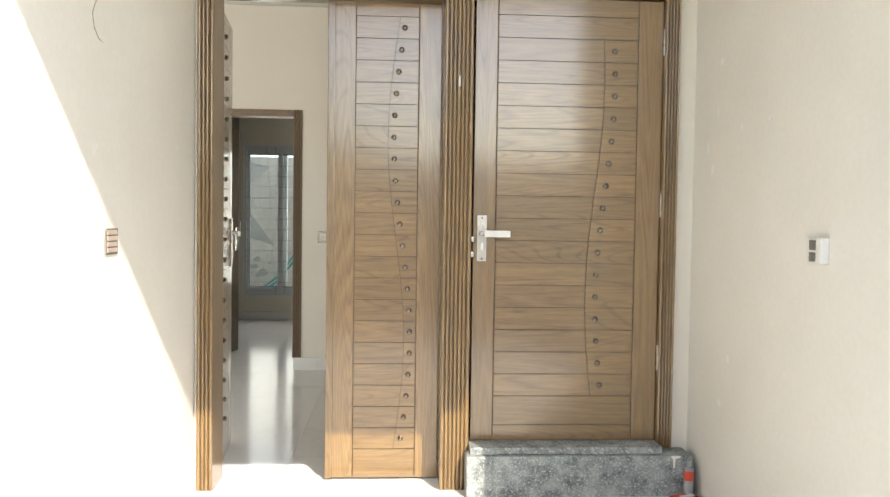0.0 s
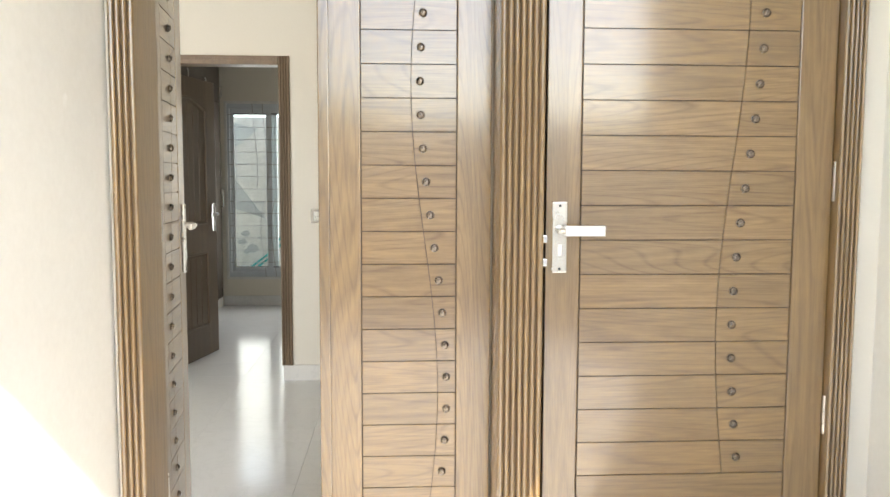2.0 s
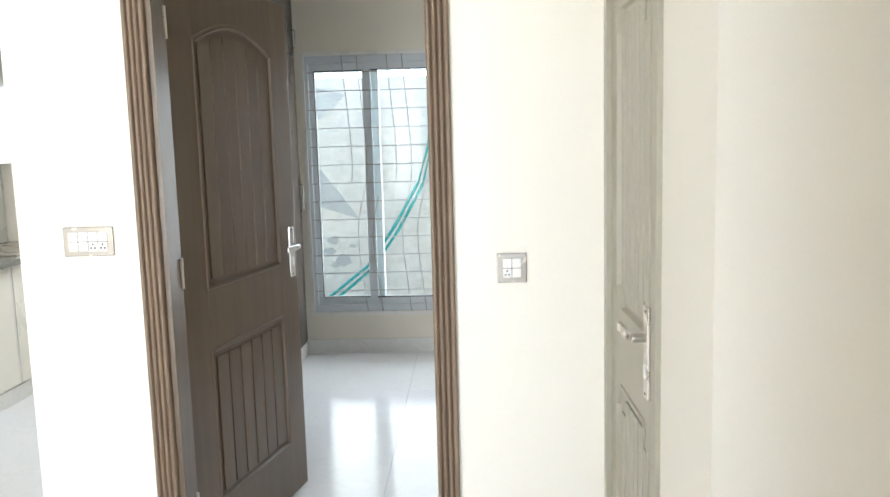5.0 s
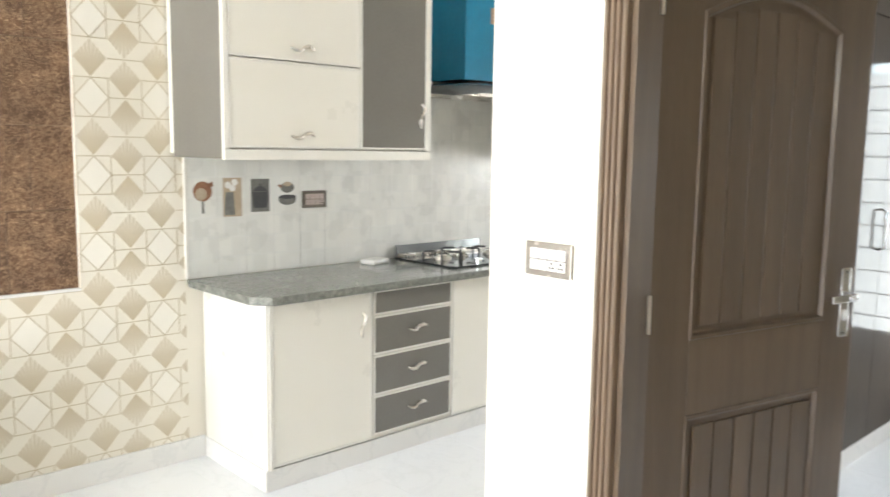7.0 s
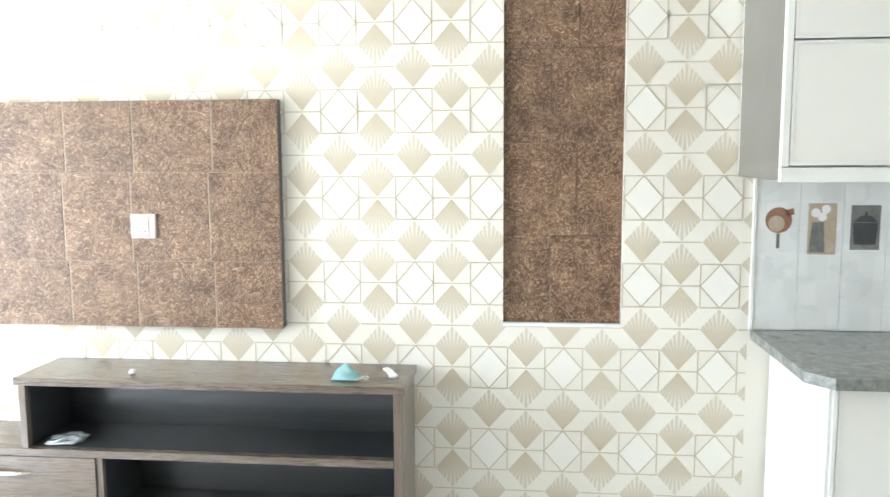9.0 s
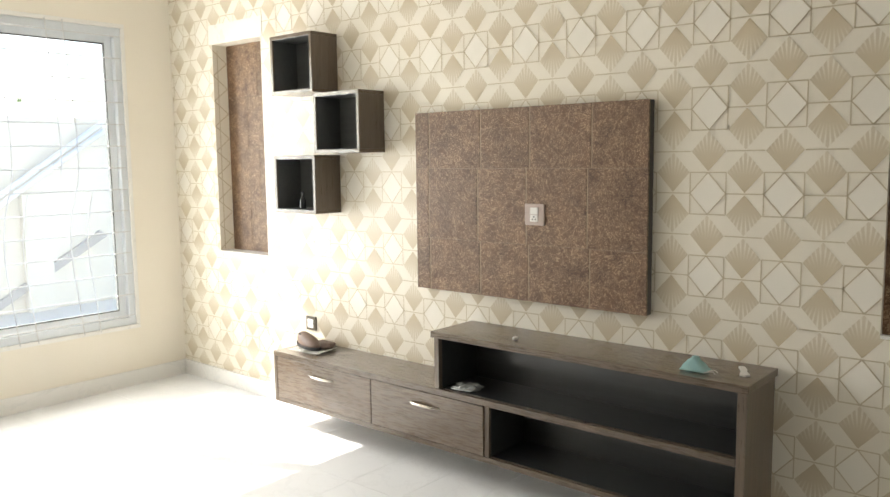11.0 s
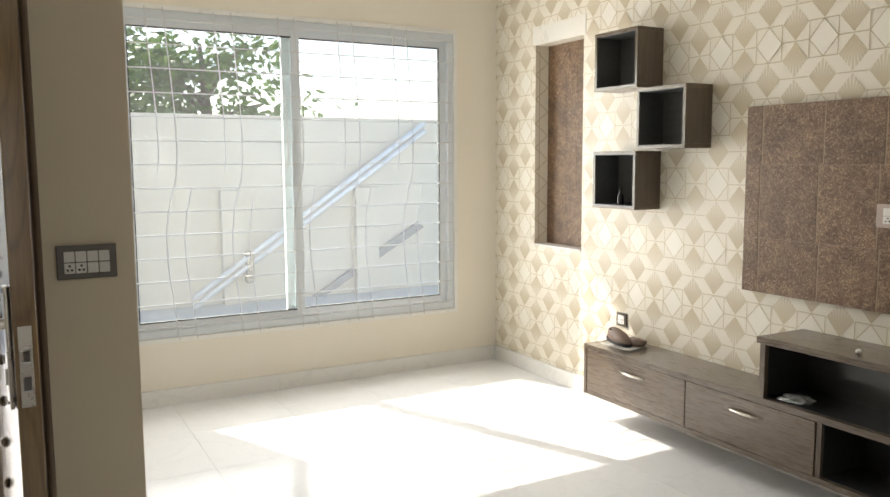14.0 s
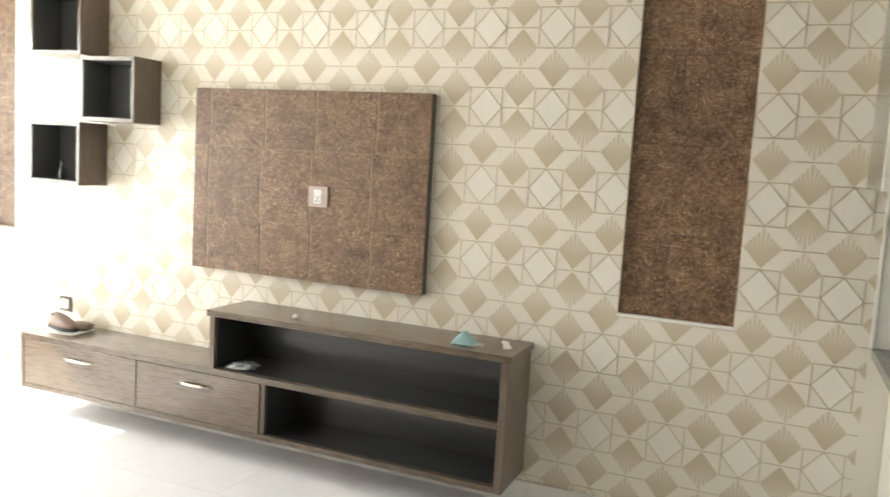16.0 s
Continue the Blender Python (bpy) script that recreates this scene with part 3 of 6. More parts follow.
ceiling = struct("ceiling", B(XW - 0.27, 1.83, 2.68, 11.9, CEIL + 0.002, CEIL + 0.18), M_CEIL, "plain white painted ceiling")
struct("ceiling_porch", B(-0.99, 1.95, 2.09, 5.415, CEIL + 0.19, CEIL + 0.36), M_PORCH, "concrete porch roof slab")
sunshade = struct("trim_sunshade", B(-4.1, -1.02, 2.12, 2.678, 2.49, 2.60), M_PORCH, "thin concrete sunshade over the window")

floor = struct("floor", B(XW, 1.68, YS + 0.001, YN, -0.10, -0.006), M_GROUT, "glossy white marble-look tiled floor", "floor")
ground = struct("ground", B(-400, 400, -400, 400, -0.30, -0.12), M_GROUND, "pale concrete courtyard ground", "ground")
struct("pavement_porch", B(-0.697, 1.597, -0.6, YF - 0.001, -0.119, 0.016, 0.004), M_PORCHFLOOR, "dusty pale marble porch floor", "floor")
struct("trim_threshold", B(-0.68, 0.55, YF, YI, -0.05, 0.006), M_TILE, "white marble door sill")


def skirting(name, bm, parent_label="pale marble-look skirting tiles"):
    return struct(name, bm, M_SKIRT, parent_label, "skirting")


SK = 0.105
skirting("baseboard_west_living", B(XW, XW + 0.014, YS, 8.455, 0, SK, 0.003))
skirting("baseboard_south", B(XW + 0.015, XE, YS, YS + 0.014, 0, SK, 0.003))
skirting("baseboard_east_living", B(XE - 0.014, XE, YS + 0.015, YI, 0, SK, 0.003))
skirting("baseboard_front", B(XE, -0.772, YI + 0.0062, YI + 0.018, 0, SK, 0.003))
skirting("baseboard_hall", B(0.456, 0.47, YI, 7.308, 0, SK, 0.003))
skirting("baseboard_bedroom_wall_left", B(-1.945, -1.51, YB - 0.014, YB, 0, SK, 0.003))
skirting("baseboard_bedroom_wall_right", B(-0.639, -0.116, YB - 0.014, YB, 0, SK, 0.003))
skirting("baseboard_bath", B(-0.115, 0.456, 7.294, 7.308, 0, SK, 0.003))
skirting("baseboard_bath_side", B(-0.129, -0.115, 7.294, 7.66, 0, SK, 0.003))
skirting("baseboard_north", B(-1.735, 1.68, YN - 0.014, YN, 0, SK, 0.003))


# ---- wallpaper print ----
def fan_material():
    """Gold fan print: solid at its tip, fading into rays; U runs across, V from the tip outward."""
    m, nt, bsdf = mat_nodes("wallpaper_gold_fan")
    L = nt.links.new
    uv, sep = nt.nodes.new("ShaderNodeUVMap"), nt.nodes.new("ShaderNodeSeparateXYZ")
    uv.uv_map = "fan"
    L(uv.outputs[0], sep.inputs[0])

    def mth(op, a, b=None):
        q = nt.nodes.new("ShaderNodeMath")
        q.operation = op
        for k, v in enumerate((a, b)):
            if v is not None:
                if isinstance(v, (int, float)):
                    q.inputs[k].default_value = v
                else:
                    L(v, q.inputs[k])
        return q.outputs[0]

    u, v = sep.outputs[0], sep.outputs[1]
    ang = mth("ARCTAN2", u, mth("MAXIMUM", v, 0.001))
    ray = mth("GREATER_THAN", mth("COSINE", mth("MULTIPLY", ang, 40.0)), -0.35)
    past = node(nt, "ShaderNodeMapRange", From_Min=0.42, From_Max=0.8)
    L(v, past.inputs[0])
    gap = mth("MULTIPLY", past.outputs[0], mth("SUBTRACT", 1.0, ray))
    fade = mth("SUBTRACT", 0.95, mth("MULTIPLY", v, 0.42))
    f = mth("MULTIPLY", fade, mth("SUBTRACT", 1.0, mth("MULTIPLY", gap, 0.75)))
    mx = nt.nodes.new("ShaderNodeMix")
    mx.data_type = "RGBA"
    L(f, mx.inputs[0])
    mx.inputs[6].default_value, mx.inputs[7].default_value = (0.77, 0.73, 0.63, 1), (0.525, 0.445, 0.305, 1)
    L(mx.outputs[2], bsdf.inputs["Base Color"])
    bsdf.inputs["Roughness"].default_value = 0.36
    return m


def cut(poly, axis, at, keep):
    """The part of a polygon with coordinate axis below (keep -1) or above (keep 1) a value; further coordinates follow."""
    out = []
    for p, q in zip(poly, poly[1:] + poly[:1]):
        ip, iq = keep * (p[axis] - at) >= 0, keep * (q[axis] - at) >= 0
        if ip:
            out.append(p)
        if ip != iq:
            f = (at - p[axis]) / (q[axis] - p[axis])
            out.append(tuple(a + (b - a) * f for a, b in zip(p, q)))
    return out


def wallpaper():
    W, H, y0, z0 = 0.1455, 0.167, 7.107, 1.385
    X1, X2 = XW + 0.0012, XW + 0.0022
    tone, line, fan = bmesh.new(), bmesh.new(), bmesh.new()
    lay = fan.loops.layers.uv.new("fan")
    blocks = [(N1[0], N1[1], N1[2], N1[3]), (N2[0], N2[1], N2[2], N2[3] + 0.125)]

    def pieces(pts):
        pts = [tuple(p) for p in pts]
        for axis, at, keep in ((0, YS + 0.002, 1), (0, 8.378, -1), (1, SK + 0.001, 1), (1, CEIL, -1)):
            pts = cut(pts, axis, at, keep) if len(pts) > 2 else []
        done = [pts] if len(pts) > 2 else []
        for a, b, c, d in blocks:
            nxt = []
            for q in done:
                if max(p[0] for p in q) <= a or min(p[0] for p in q) >= b or max(p[1] for p in q) <= c or min(p[1] for p in q) >= d:
                    nxt.append(q)
                    continue
                nxt += [cut(q, 0, a, -1), cut(q, 0, b, 1)]
                m = cut(cut(q, 0, a, 1), 0, b, -1) if len(cut(q, 0, a, 1)) > 2 else []
                if len(m) > 2:
                    nxt += [cut(m, 1, c, -1), cut(m, 1, d, 1)]
            done = [q for q in nxt if len(q) > 2]
        return done

    def poly(bm, pts, x):
        for q in pieces(pts):
            f = bm.faces.new([bm.verts.new((x, p[0], p[1])) for p in q])
            if bm is fan:
                for lp, p in zip(f.loops, q):
                    lp[lay].uv = (p[2], p[3])

    def stroke(a, b, w=0.0046):
        a, b = Vector(a), Vector(b)
        d = (b - a).normalized()
        nrm = Vector((-d.y, d.x)) * (w / 2)
        poly(line, [a + nrm, b + nrm, b - nrm, a - nrm], X2)

    def fan_at(cy, cz, up):
        g = 0.95
        poly(fan, [(cy, cz - up * H / 2 * g, 0, 0), (cy + W / 2 * g, cz, 0.5, 0.5), (cy, cz + up * H / 2 * g, 0, 1), (cy - W / 2 * g, cz, -0.5, 0.5)], X1)

    for i in range(-16, 6):
        for j in range(-5, 6):
            cy, cz = y0 + 2 * W * i, z0 + 2 * H * j
            l, r, b, t = cy - W / 2, cy + W / 2, cz - H / 2, cz + H / 2
            poly(tone, [(l, cz), (cy, b), (r, cz), (cy, t)], X1)
            for a, c in (((l, cz), (cy, b)), ((cy, b), (r, cz)), ((r, cz), (cy, t)), ((cy, t), (l, cz)), ((l, b), (l, t)), ((r, b), (r, t)), ((l, b), (r, b)), ((l, t), (r, t))):
                stroke(a, c)
            fan_at(cy, cz + H, 1)
            for k in (0, 1):
                stroke((cy + W / 2, cz + k * H), (cy + W * 1.5, cz + k * H))
            fan_at(cy + W, cz + H / 2, 1)
            fan_at(cy + W, cz - H / 2, -1)
    for nm, bm, mt, lb in (("wallpaper_tone", tone, M_PAPERTONE, "pale printed diamonds"), ("wallpaper_fans", fan, fan_material(), "soft gold printed fans"), ("wallpaper_lines", line, M_PAPERLINE, "fine gold printed lines")):
        tagged(part(nm, bm, mt, wall_west, lb), kind="stuff")


wallpaper()


# ---- windows ----
def slider_window(name, label, x0, x1, z0, z1, yf, inward, split, glass=None, f=0.036):
    """A two-leaf sliding aluminium window in an opening; inward: +1 if the room lies towards +y."""
    w = thing(name, label, "window", ((x0 + x1) / 2, yf, z0), kind="structure")
    cx, s = (x0 + x1) / 2, inward

    def bx(nm, a, b, y0, y1, c, d, mt=M_ALU, bv=0.003, parent=w, lb=""):
        return part(nm, B(a - cx, b - cx, y0 * s, y1 * s, c - z0, d - z0, bv), mt, parent, lb)

    fz = 0.062
    st = f
    fr = bx("window_frame", x0, x0 + f, -0.05, 0.05, z0 + fz, z1 - fz)
    bx("window_frame", x1 - f, x1, -0.05, 0.05, z0 + fz, z1 - fz)
    bx("window_frame", x0, x1, -0.05, 0.05, z0, z0 + fz)
    bx("window_frame", x0, x1, -0.05, 0.05, z1 - fz, z1)
    bd = 0.022
    yb0, yb1 = 0.052, 0.066
    bx("bead", x0 - 0.014, x1 + 0.014, yb0, yb1, z1 - 0.012, z1 + bd - 0.006, M_PLATE)
    bx("bead", x0 - 0.014, x1 + 0.014, yb0, yb1, z0 - bd + 0.006, z0 + 0.012, M_PLATE)
    bx("bead", x0 - 0.014, x0 + 0.012, yb0, yb1, z0 + 0.013, z1 - 0.013, M_PLATE)
    bx("bead", x1 - 0.012, x1 + 0.014, yb0, yb1, z0 + 0.013, z1 - 0.013, M_PLATE)
    for a, b, y0, ga, gb in ((x0 + f, split + 0.056, -0.018, st, 0.058), (split - 0.056, x1 - f, 0.016, 0.058, st)):
        g = 0.05
        y1 = y0 + 0.028
        bx("sash", a, a + ga, y0, y1, z0 + fz, z1 - fz)
        bx("sash", b - gb, b, y0, y1, z0 + fz, z1 - fz)
        bx("sash", a + ga, b - gb, y0, y1, z0 + fz, z0 + fz + g)
        bx("sash", a + ga, b - gb, y0, y1, z1 - fz - g, z1 - fz)
        for c, d in ((z0 + fz + g - 0.002, z0 + fz + g + 0.006), (z1 - fz - g - 0.006, z1 - fz - g + 0.002)):
            bx("gasket", a + ga - 0.002, b - gb + 0.002, y0 + 0.006, y1 + 0.001, c, d, M_RUBBER, 0)
        for c in ((a + ga,) if ga < gb else (b - gb,)):
            bx("gasket", c - 0.003, c + 0.003, y0 + 0.006, y1 + 0.001, z0 + fz + g + 0.007, z1 - fz - g - 0.007, M_RUBBER, 0)
        pane = bx("pane", a + ga, b - gb, y0 + 0.012, y0 + 0.017, z0 + fz + g, z1 - fz - g, glass or M_GLASS, 0)
        pane.visible_shadow = False
    return w


def grille(name, label, x0, x1, z0, z1, y, levels, us, flip, mat, r=0.0042):
    g = thing(name, label, "window grille", ((x0 + x1) / 2, y, z0))
    cx = (x0 + x1) / 2
    for z in levels:
        part("level_bar", tube(bmesh.new(), [(x0 - cx, 0, z - z0), (x1 - cx, 0, z - z0)], r, 6), mat, g)

    def sway(f):
        return flip * float(np.interp(1 - f, (0, 0.1, 0.2, 0.32, 0.43, 0.5, 0.55, 0.61, 0.68, 0.77, 0.85, 1), (0, -0.012, -0.028, -0.045, -0.05, -0.036, -0.01, 0.018, 0.035, 0.03, 0.012, -0.018)))

    for u in us:
        for du, a, b in ((0.0, 0.0, 1.0), (0.107 * flip, 0.52, 1.0), (-0.11 * flip, 0.0, 0.46)):
            x = u + du
            if not x0 + 0.05 < x < x1 - 0.05:
                continue
            pts = []
            for k in range(19):
                f = a + (b - a) * k / 18
                pts.append((x + sway(f) - cx, 0.009, (z1 - z0) * f))
            part("bent_rod", tube(bmesh.new(), pts, r * 0.9, 6), mat, g)
    return g


window_1 = slider_window("window_1", "large white aluminium sliding window", *WIN, YS - 0.055, 1, -2.355, f=0.053)
window_2 = slider_window("window_2", "pale aluminium sliding bedroom window", *BWIN, YN + 0.055, -1, -1.21, M_GLASSCLEAN)
# Unseen window filling the added kitchen opening.
window_3 = slider_window("window_3", "unseen sliding window added to light the kitchen", *KWIN, YN + 0.055, -1, -2.65, M_GLASSCLEAN)
grille("window_grille", "white steel grille of level bars and bent rods", WIN[0] + 0.03, WIN[1] - 0.03, WIN[2], WIN[3], YS + 0.016,
       [0.495 + 0.1437 * k for k in range(14)], [-1.562 - 0.402 * k for k in range(5)], 1, M_BAR, 0.0044)
grille("window_grille", "grey steel grille of level bars and bent rods", BWIN[0] + 0.03, BWIN[1] - 0.03, BWIN[2], BWIN[3], YN - 0.012,
       [0.467 + 0.1306 * k for k in range(13)], [-1.30, -0.98, -0.66, -0.34], -1, M_BARGREY, 0.0036)


# ---- wooden entrance doors ----
def reeds(parent, name, x0, x1, y0, y1, z0, z1, n, mat, label=""):
    """An upright trim whose face towards y0 is cut into n rounded reeds with dark grooves between them."""
    w = (x1 - x0) / n
    body = part(name, B(x0, x1, y0 + 0.010, y1, z0, z1), mat, parent, label)
    part("groove_bed", B(x0 + 0.003, x1 - 0.003, y0 + 0.0085, y0 + 0.0099, z0, z1), M_ASHGROOVE, body)
    for i in range(n):
        a, b = x0 + i * w + (0.0019 if i else 0), x0 + (i + 1) * w - (0.0019 if i < n - 1 else 0)
        k = 6
        pts = [(a, y0 + 0.0102)] + [(a + (b - a) * j / k, y0 + 0.006 * (1 - math.sin(math.pi * j / k) ** 0.6)) for j in range(k + 1)] + [(b, y0 + 0.0102)]
        part("reed", prism(bmesh.new(), pts, "z", z0, z1), mat, body)
    return body


def handle_set(parent, x, y, z, way, face=-1, mat=None, length=0.215, lever=0.125, z_lever=0.135):
    """A long-plate lever handle; its plate's foot is at z, its lever points along way (+1 or -1 in x)."""
    mat = mat or M_STEEL
    bm = B(x - 0.022, x + 0.022, y, y + face * 0.009, z, z + length, 0.003)
    pl = part("handle_plate", bm, mat, parent, "brushed steel plate")
    lv = bmesh.new()
    disc(lv, (x, y + face * 0.008, z + z_lever), 0.012, face * 0.034, "y", 14)
    tube(lv, [(x, y + face * 0.04, z + z_lever), (x + way * 0.012, y + face * 0.046, z + z_lever), (x + way * 0.04, y + face * 0.047, z + z_lever)], 0.009, 8)
    box(lv, min(x + way * 0.03, x + way * lever), max(x + way * 0.03, x + way * lever), min(y + face * 0.04, y + face * 0.052), max(y + face * 0.04, y + face * 0.052), z + z_lever - 0.011, z + z_lever + 0.011, 0.003)
    part("lever", lv, mat, pl)
    kh = B(x - 0.006, x + 0.006, y + face * 0.0085, y + face * 0.013, z + 0.05, z + 0.085, 0.002)
    part("keyhole", kh, M_PLATE, pl)
    for zz in (z + 0.012, z + length - 0.012):
        part("screw", disc(bmesh.new(), (x, y + face * 0.0085, zz), 0.004, face * 0.002, "y", 8), M_HOLE, pl)
    return pl


def plank_leaf(th, x0, x1, z0, z1, pa, pb, first, pitch, count, wave, curve_off, top_rows, bottom, yf=0.0, depth=0.045):
    """A carved leaf: stiles, planks with open joints between pa and pb, a bent groove and round studs. Its face is at yf, towards -y."""
    y1 = yf + depth
    part("core", B(x0 + 0.004, x1 - 0.004, yf + 0.008, y1 - 0.002, z0 + 0.004, z1 - 0.004), M_ASHGROOVE, th)
    part("stile", B(x0, pa - 0.0025, yf, y1, z0, z1, 0.003), M_ASH_V, th)
    part("stile", B(pb + 0.0025, x1, yf, y1, z0, z1, 0.003), M_ASH_V, th)
    edges = [first + pitch / 2 + pitch * k for k in range(top_rows, 0, -1)] + [first + pitch / 2 - pitch * k for k in range(count + 1)]
    edges = [e for e in edges if e < z1 - 0.03]
    g = 0.0016
    rails = [(edges[0] + g, z1)] + [(b + g, a - g) for a, b in zip(edges, edges[1:])]

    def wx(z):
        return wave((first - z) / pitch + 1) + curve_off

    ztop, zbot = first + pitch / 2, edges[-1]
    for n, (za, zb) in enumerate(rails):
        if zb <= ztop + 0.01 and za >= zbot - 0.01:
            # a plank cut by the bent groove
            k = 6
            left = [(pa + 0.0012, za), (pa + 0.0012, zb)] + [(wx(zb + (za - zb) * i / k) - g * 0.8, zb + (za - zb) * i / k) for i in range(k + 1)]
            right = [(wx(za + (zb - za) * i / k) + g * 0.8, za + (zb - za) * i / k) for i in range(k + 1)] + [(pb - 0.0012, zb), (pb - 0.0012, za)]
            part("plank", prism(bmesh.new(), left, "y", yf + 0.001, yf + 0.02), M_ASH_H, th)
            part("plank", prism(bmesh.new(), right, "y", yf + 0.001, yf + 0.02), M_ASH_H, th)
        else:
            part("plank", B(pa + 0.0012, pb - 0.0012, yf + 0.001, yf + 0.02, za, zb), M_ASH_H, th)
    if bottom > z0 + 0.02:
        part("panel", B(pa + 0.0012, pb - 0.0012, yf + 0.001, yf + 0.02, bottom, edges[-1] - g), M_ASH_H, th)
        part("rail", B(pa - 0.001, pb + 0.001, yf + 0.0006, yf + 0.02, z0, bottom - 0.002), M_ASH_H, th)
    else:
        part("rail", B(pa + 0.0012, pb - 0.0012, yf + 0.001, yf + 0.02, z0, edges[-1] - g), M_ASH_H, th)
    stud = None
    for k in range(1, count + 1):
        z = first - pitch * (k - 1)
        if stud is None:
            bm = disc(bmesh.new(), (0, 0, 0), 0.0135, -0.003, "y", 18)
            disc(bm, (0, -0.003, 0), 0.0115, -0.009, "y", 18, dome=True)
            stud = mesh_of(bm, "stud", M_STUD)
            for p in stud.polygons:
                p.use_smooth = True
        ob = new("stud", stud)
        ob.parent = th
        ob.location = (wave(k), yf + 0.0005, z)


ZT = 2.29
# fixed narrow leaf
d1 = thing("door_1", "closed narrow leaf of the carved wooden entrance door", "door", (-0.118, 5.567, 0.018), kind="structure")
plank_leaf(d1, 0.0, 0.538, 0.0, ZT - 0.020, 0.132, 0.428, 2.173 - 0.018, 0.1034, 20, lambda k: 0.357 - 0.0425 * math.cos(2 * math.pi * (k - 6) / 19), -0.028, 1, -1)
part("edge_bead", B(0.0, 0.034, -0.011, -0.001, 0.0, ZT - 0.020, 0.004), M_ASH_V, d1)
# swung leaf
d2 = thing("door_2", "open carved wooden entrance leaf swung into the hall", "door", (-0.645, 5.690, 0.018), rz=95.5, kind="structure")
plank_leaf(d2, 0.0, 0.505, 0.0, ZT - 0.020, 0.115, 0.385, 2.178 - 0.012, 0.1034, 20, lambda k: 0.215 - 0.0425 * math.cos(2 * math.pi * (k - 15) / 19), 0.028, 1, -1)
handle_set(d2, 0.452, -0.001, 0.98, -1, -1, length=0.26, z_lever=0.18)
lk = part("lock_plate", B(0.5045, 0.507, 0.008, 0.034, 0.99, 1.16, 0.001), M_STEEL, d2, "worn steel lock plate on the leaf's edge")
part("latch_bolt", B(0.506, 0.516, 0.013, 0.029, 1.085, 1.112, 0.002), M_CHROME, lk)
part("dead_bolt", B(0.506, 0.510, 0.013, 0.029, 1.025, 1.055, 0.001), M_CHROME, lk)
for zz in (0.25, 1.13, 2.02):
    hg = bmesh.new()
    box(hg, -0.012, 0.03, -0.006, -0.001, zz, zz + 0.1, 0.001)
    tube(hg, [(-0.006, -0.008, zz), (-0.006, -0.008, zz + 0.1)], 0.006, 10)
    part("hinge", hg, M_STEEL, d2, "steel butt hinge")
# raised stair door
d3 = thing("door_3", "closed carved wooden door above a granite step", "door", (0.567, 5.415, 0.242), kind="structure")
plank_leaf(d3, 0.0, 0.873, 0.0, ZT - 0.242, 0.105, 0.757, 2.055 - 0.242, 0.1036, 16, lambda k: 0.613 - 0.037 * math.cos(2 * math.pi * (k - 12) / 19), -0.048, 2, 0.072)
handle_set(d3, 0.040, -0.001, 0.835, 1, -1, length=0.212, z_lever=0.128)
part("paper_wrap", B(0.048, 0.165, -0.06, -0.036, 0.948, 0.978, 0.002), M_PAPERW, d3, "white paper wrapped round the lever")
for zz in (0.33, 1.05, 1.8):
    part("hinge", tube(bmesh.new(), [(0.878, -0.006, zz), (0.878, -0.006, zz + 0.12)], 0.006, 10), M_STEEL, d3)
for zz in (0.855, 0.925):
    part("latch", B(-0.012, 0.004, -0.004, 0.012, zz, zz + 0.022, 0.002), M_CHROME, d3)

fr1 = thing("door_frame_entrance", "reeded brown wooden frame round both entrance doors", "door frame", (0.0, 5.42, 0.012), kind="structure")
FZ = ZT + 0.10
reeds(fr1, "jamb", -0.683, -0.612, -0.03, 0.19, 0.0, FZ, 4, M_ASH_V)
rebate = part("jamb_rebate", B(-0.683, -0.641, 0.1905, 0.236, 0.0, FZ, 0.003), M_ASH_V, fr1)
keeper = part("keeper_plate", B(-0.6405, -0.638, 0.205, 0.232, 1.03, 1.17, 0.001), M_STEEL, rebate, "worn steel keeper plate")
part("bolt_hole", B(-0.6382, -0.6372, 0.211, 0.226, 1.055, 1.085), M_HOLE, keeper)
part("bolt_hole", B(-0.6382, -0.6372, 0.211, 0.226, 1.115, 1.145), M_HOLE, keeper)
reeds(fr1, "mullion", 0.425, 0.556, -0.035, 0.215, 0.0, FZ, 7, M_ASH_V)
reeds(fr1, "jamb", 1.443, 1.513, -0.04, 0.20, 0.20, FZ, 5, M_ASH_V)
# Browner than the frame: backlit shade put into the trim's colour.
trim_in = part("inner_architrave", B(-0.770, -0.6845, 0.2365, 0.256, 0.0, FZ, 0.002), M_BROWN, fr1, "reeded inner trim coloured dark for its backlit side")
for k in range(4):
    a, b = -0.7695 + 0.0212 * k, -0.7502 + 0.0212 * k
    part("reed", prism(bmesh.new(), [(b, 0.2558), (a, 0.2558)] + [(a + (b - a) * j / 6, 0.256 + 0.008 * math.sin(math.pi * j / 6) ** 0.7) for j in range(7)], "z", 0.0, FZ), M_BROWN, trim_in)
part("head", B(-0.609, 0.422, 0.03, 0.22, ZT - 0.006, FZ, 0.003), M_ASH_H, fr1)
part("head", B(0.559, 1.44, -0.035, 0.20, ZT - 0.006, FZ, 0.003), M_ASH_H, fr1)
part("strike", B(0.486, 0.498, -0.040, -0.0352, 1.86, 1.91, 0.001), M_PLATEGREY, fr1)
step = tagged(new("stair_step", mesh_of(B(0.54, 1.575, 5.275, 5.419, 0.0165, 0.205, 0.006), "stair_step", M_GRANITE)), "dusty grey granite step below the stair door", "step", kind="structure")
tagged(new("stair_step_tread", mesh_of(B(0.558, 1.442, 5.30, 5.62, 0.206, 0.238, 0.004), "stair_step_tread", M_GRANITE)), "dusty granite door sill slab", "sill", kind="structure")


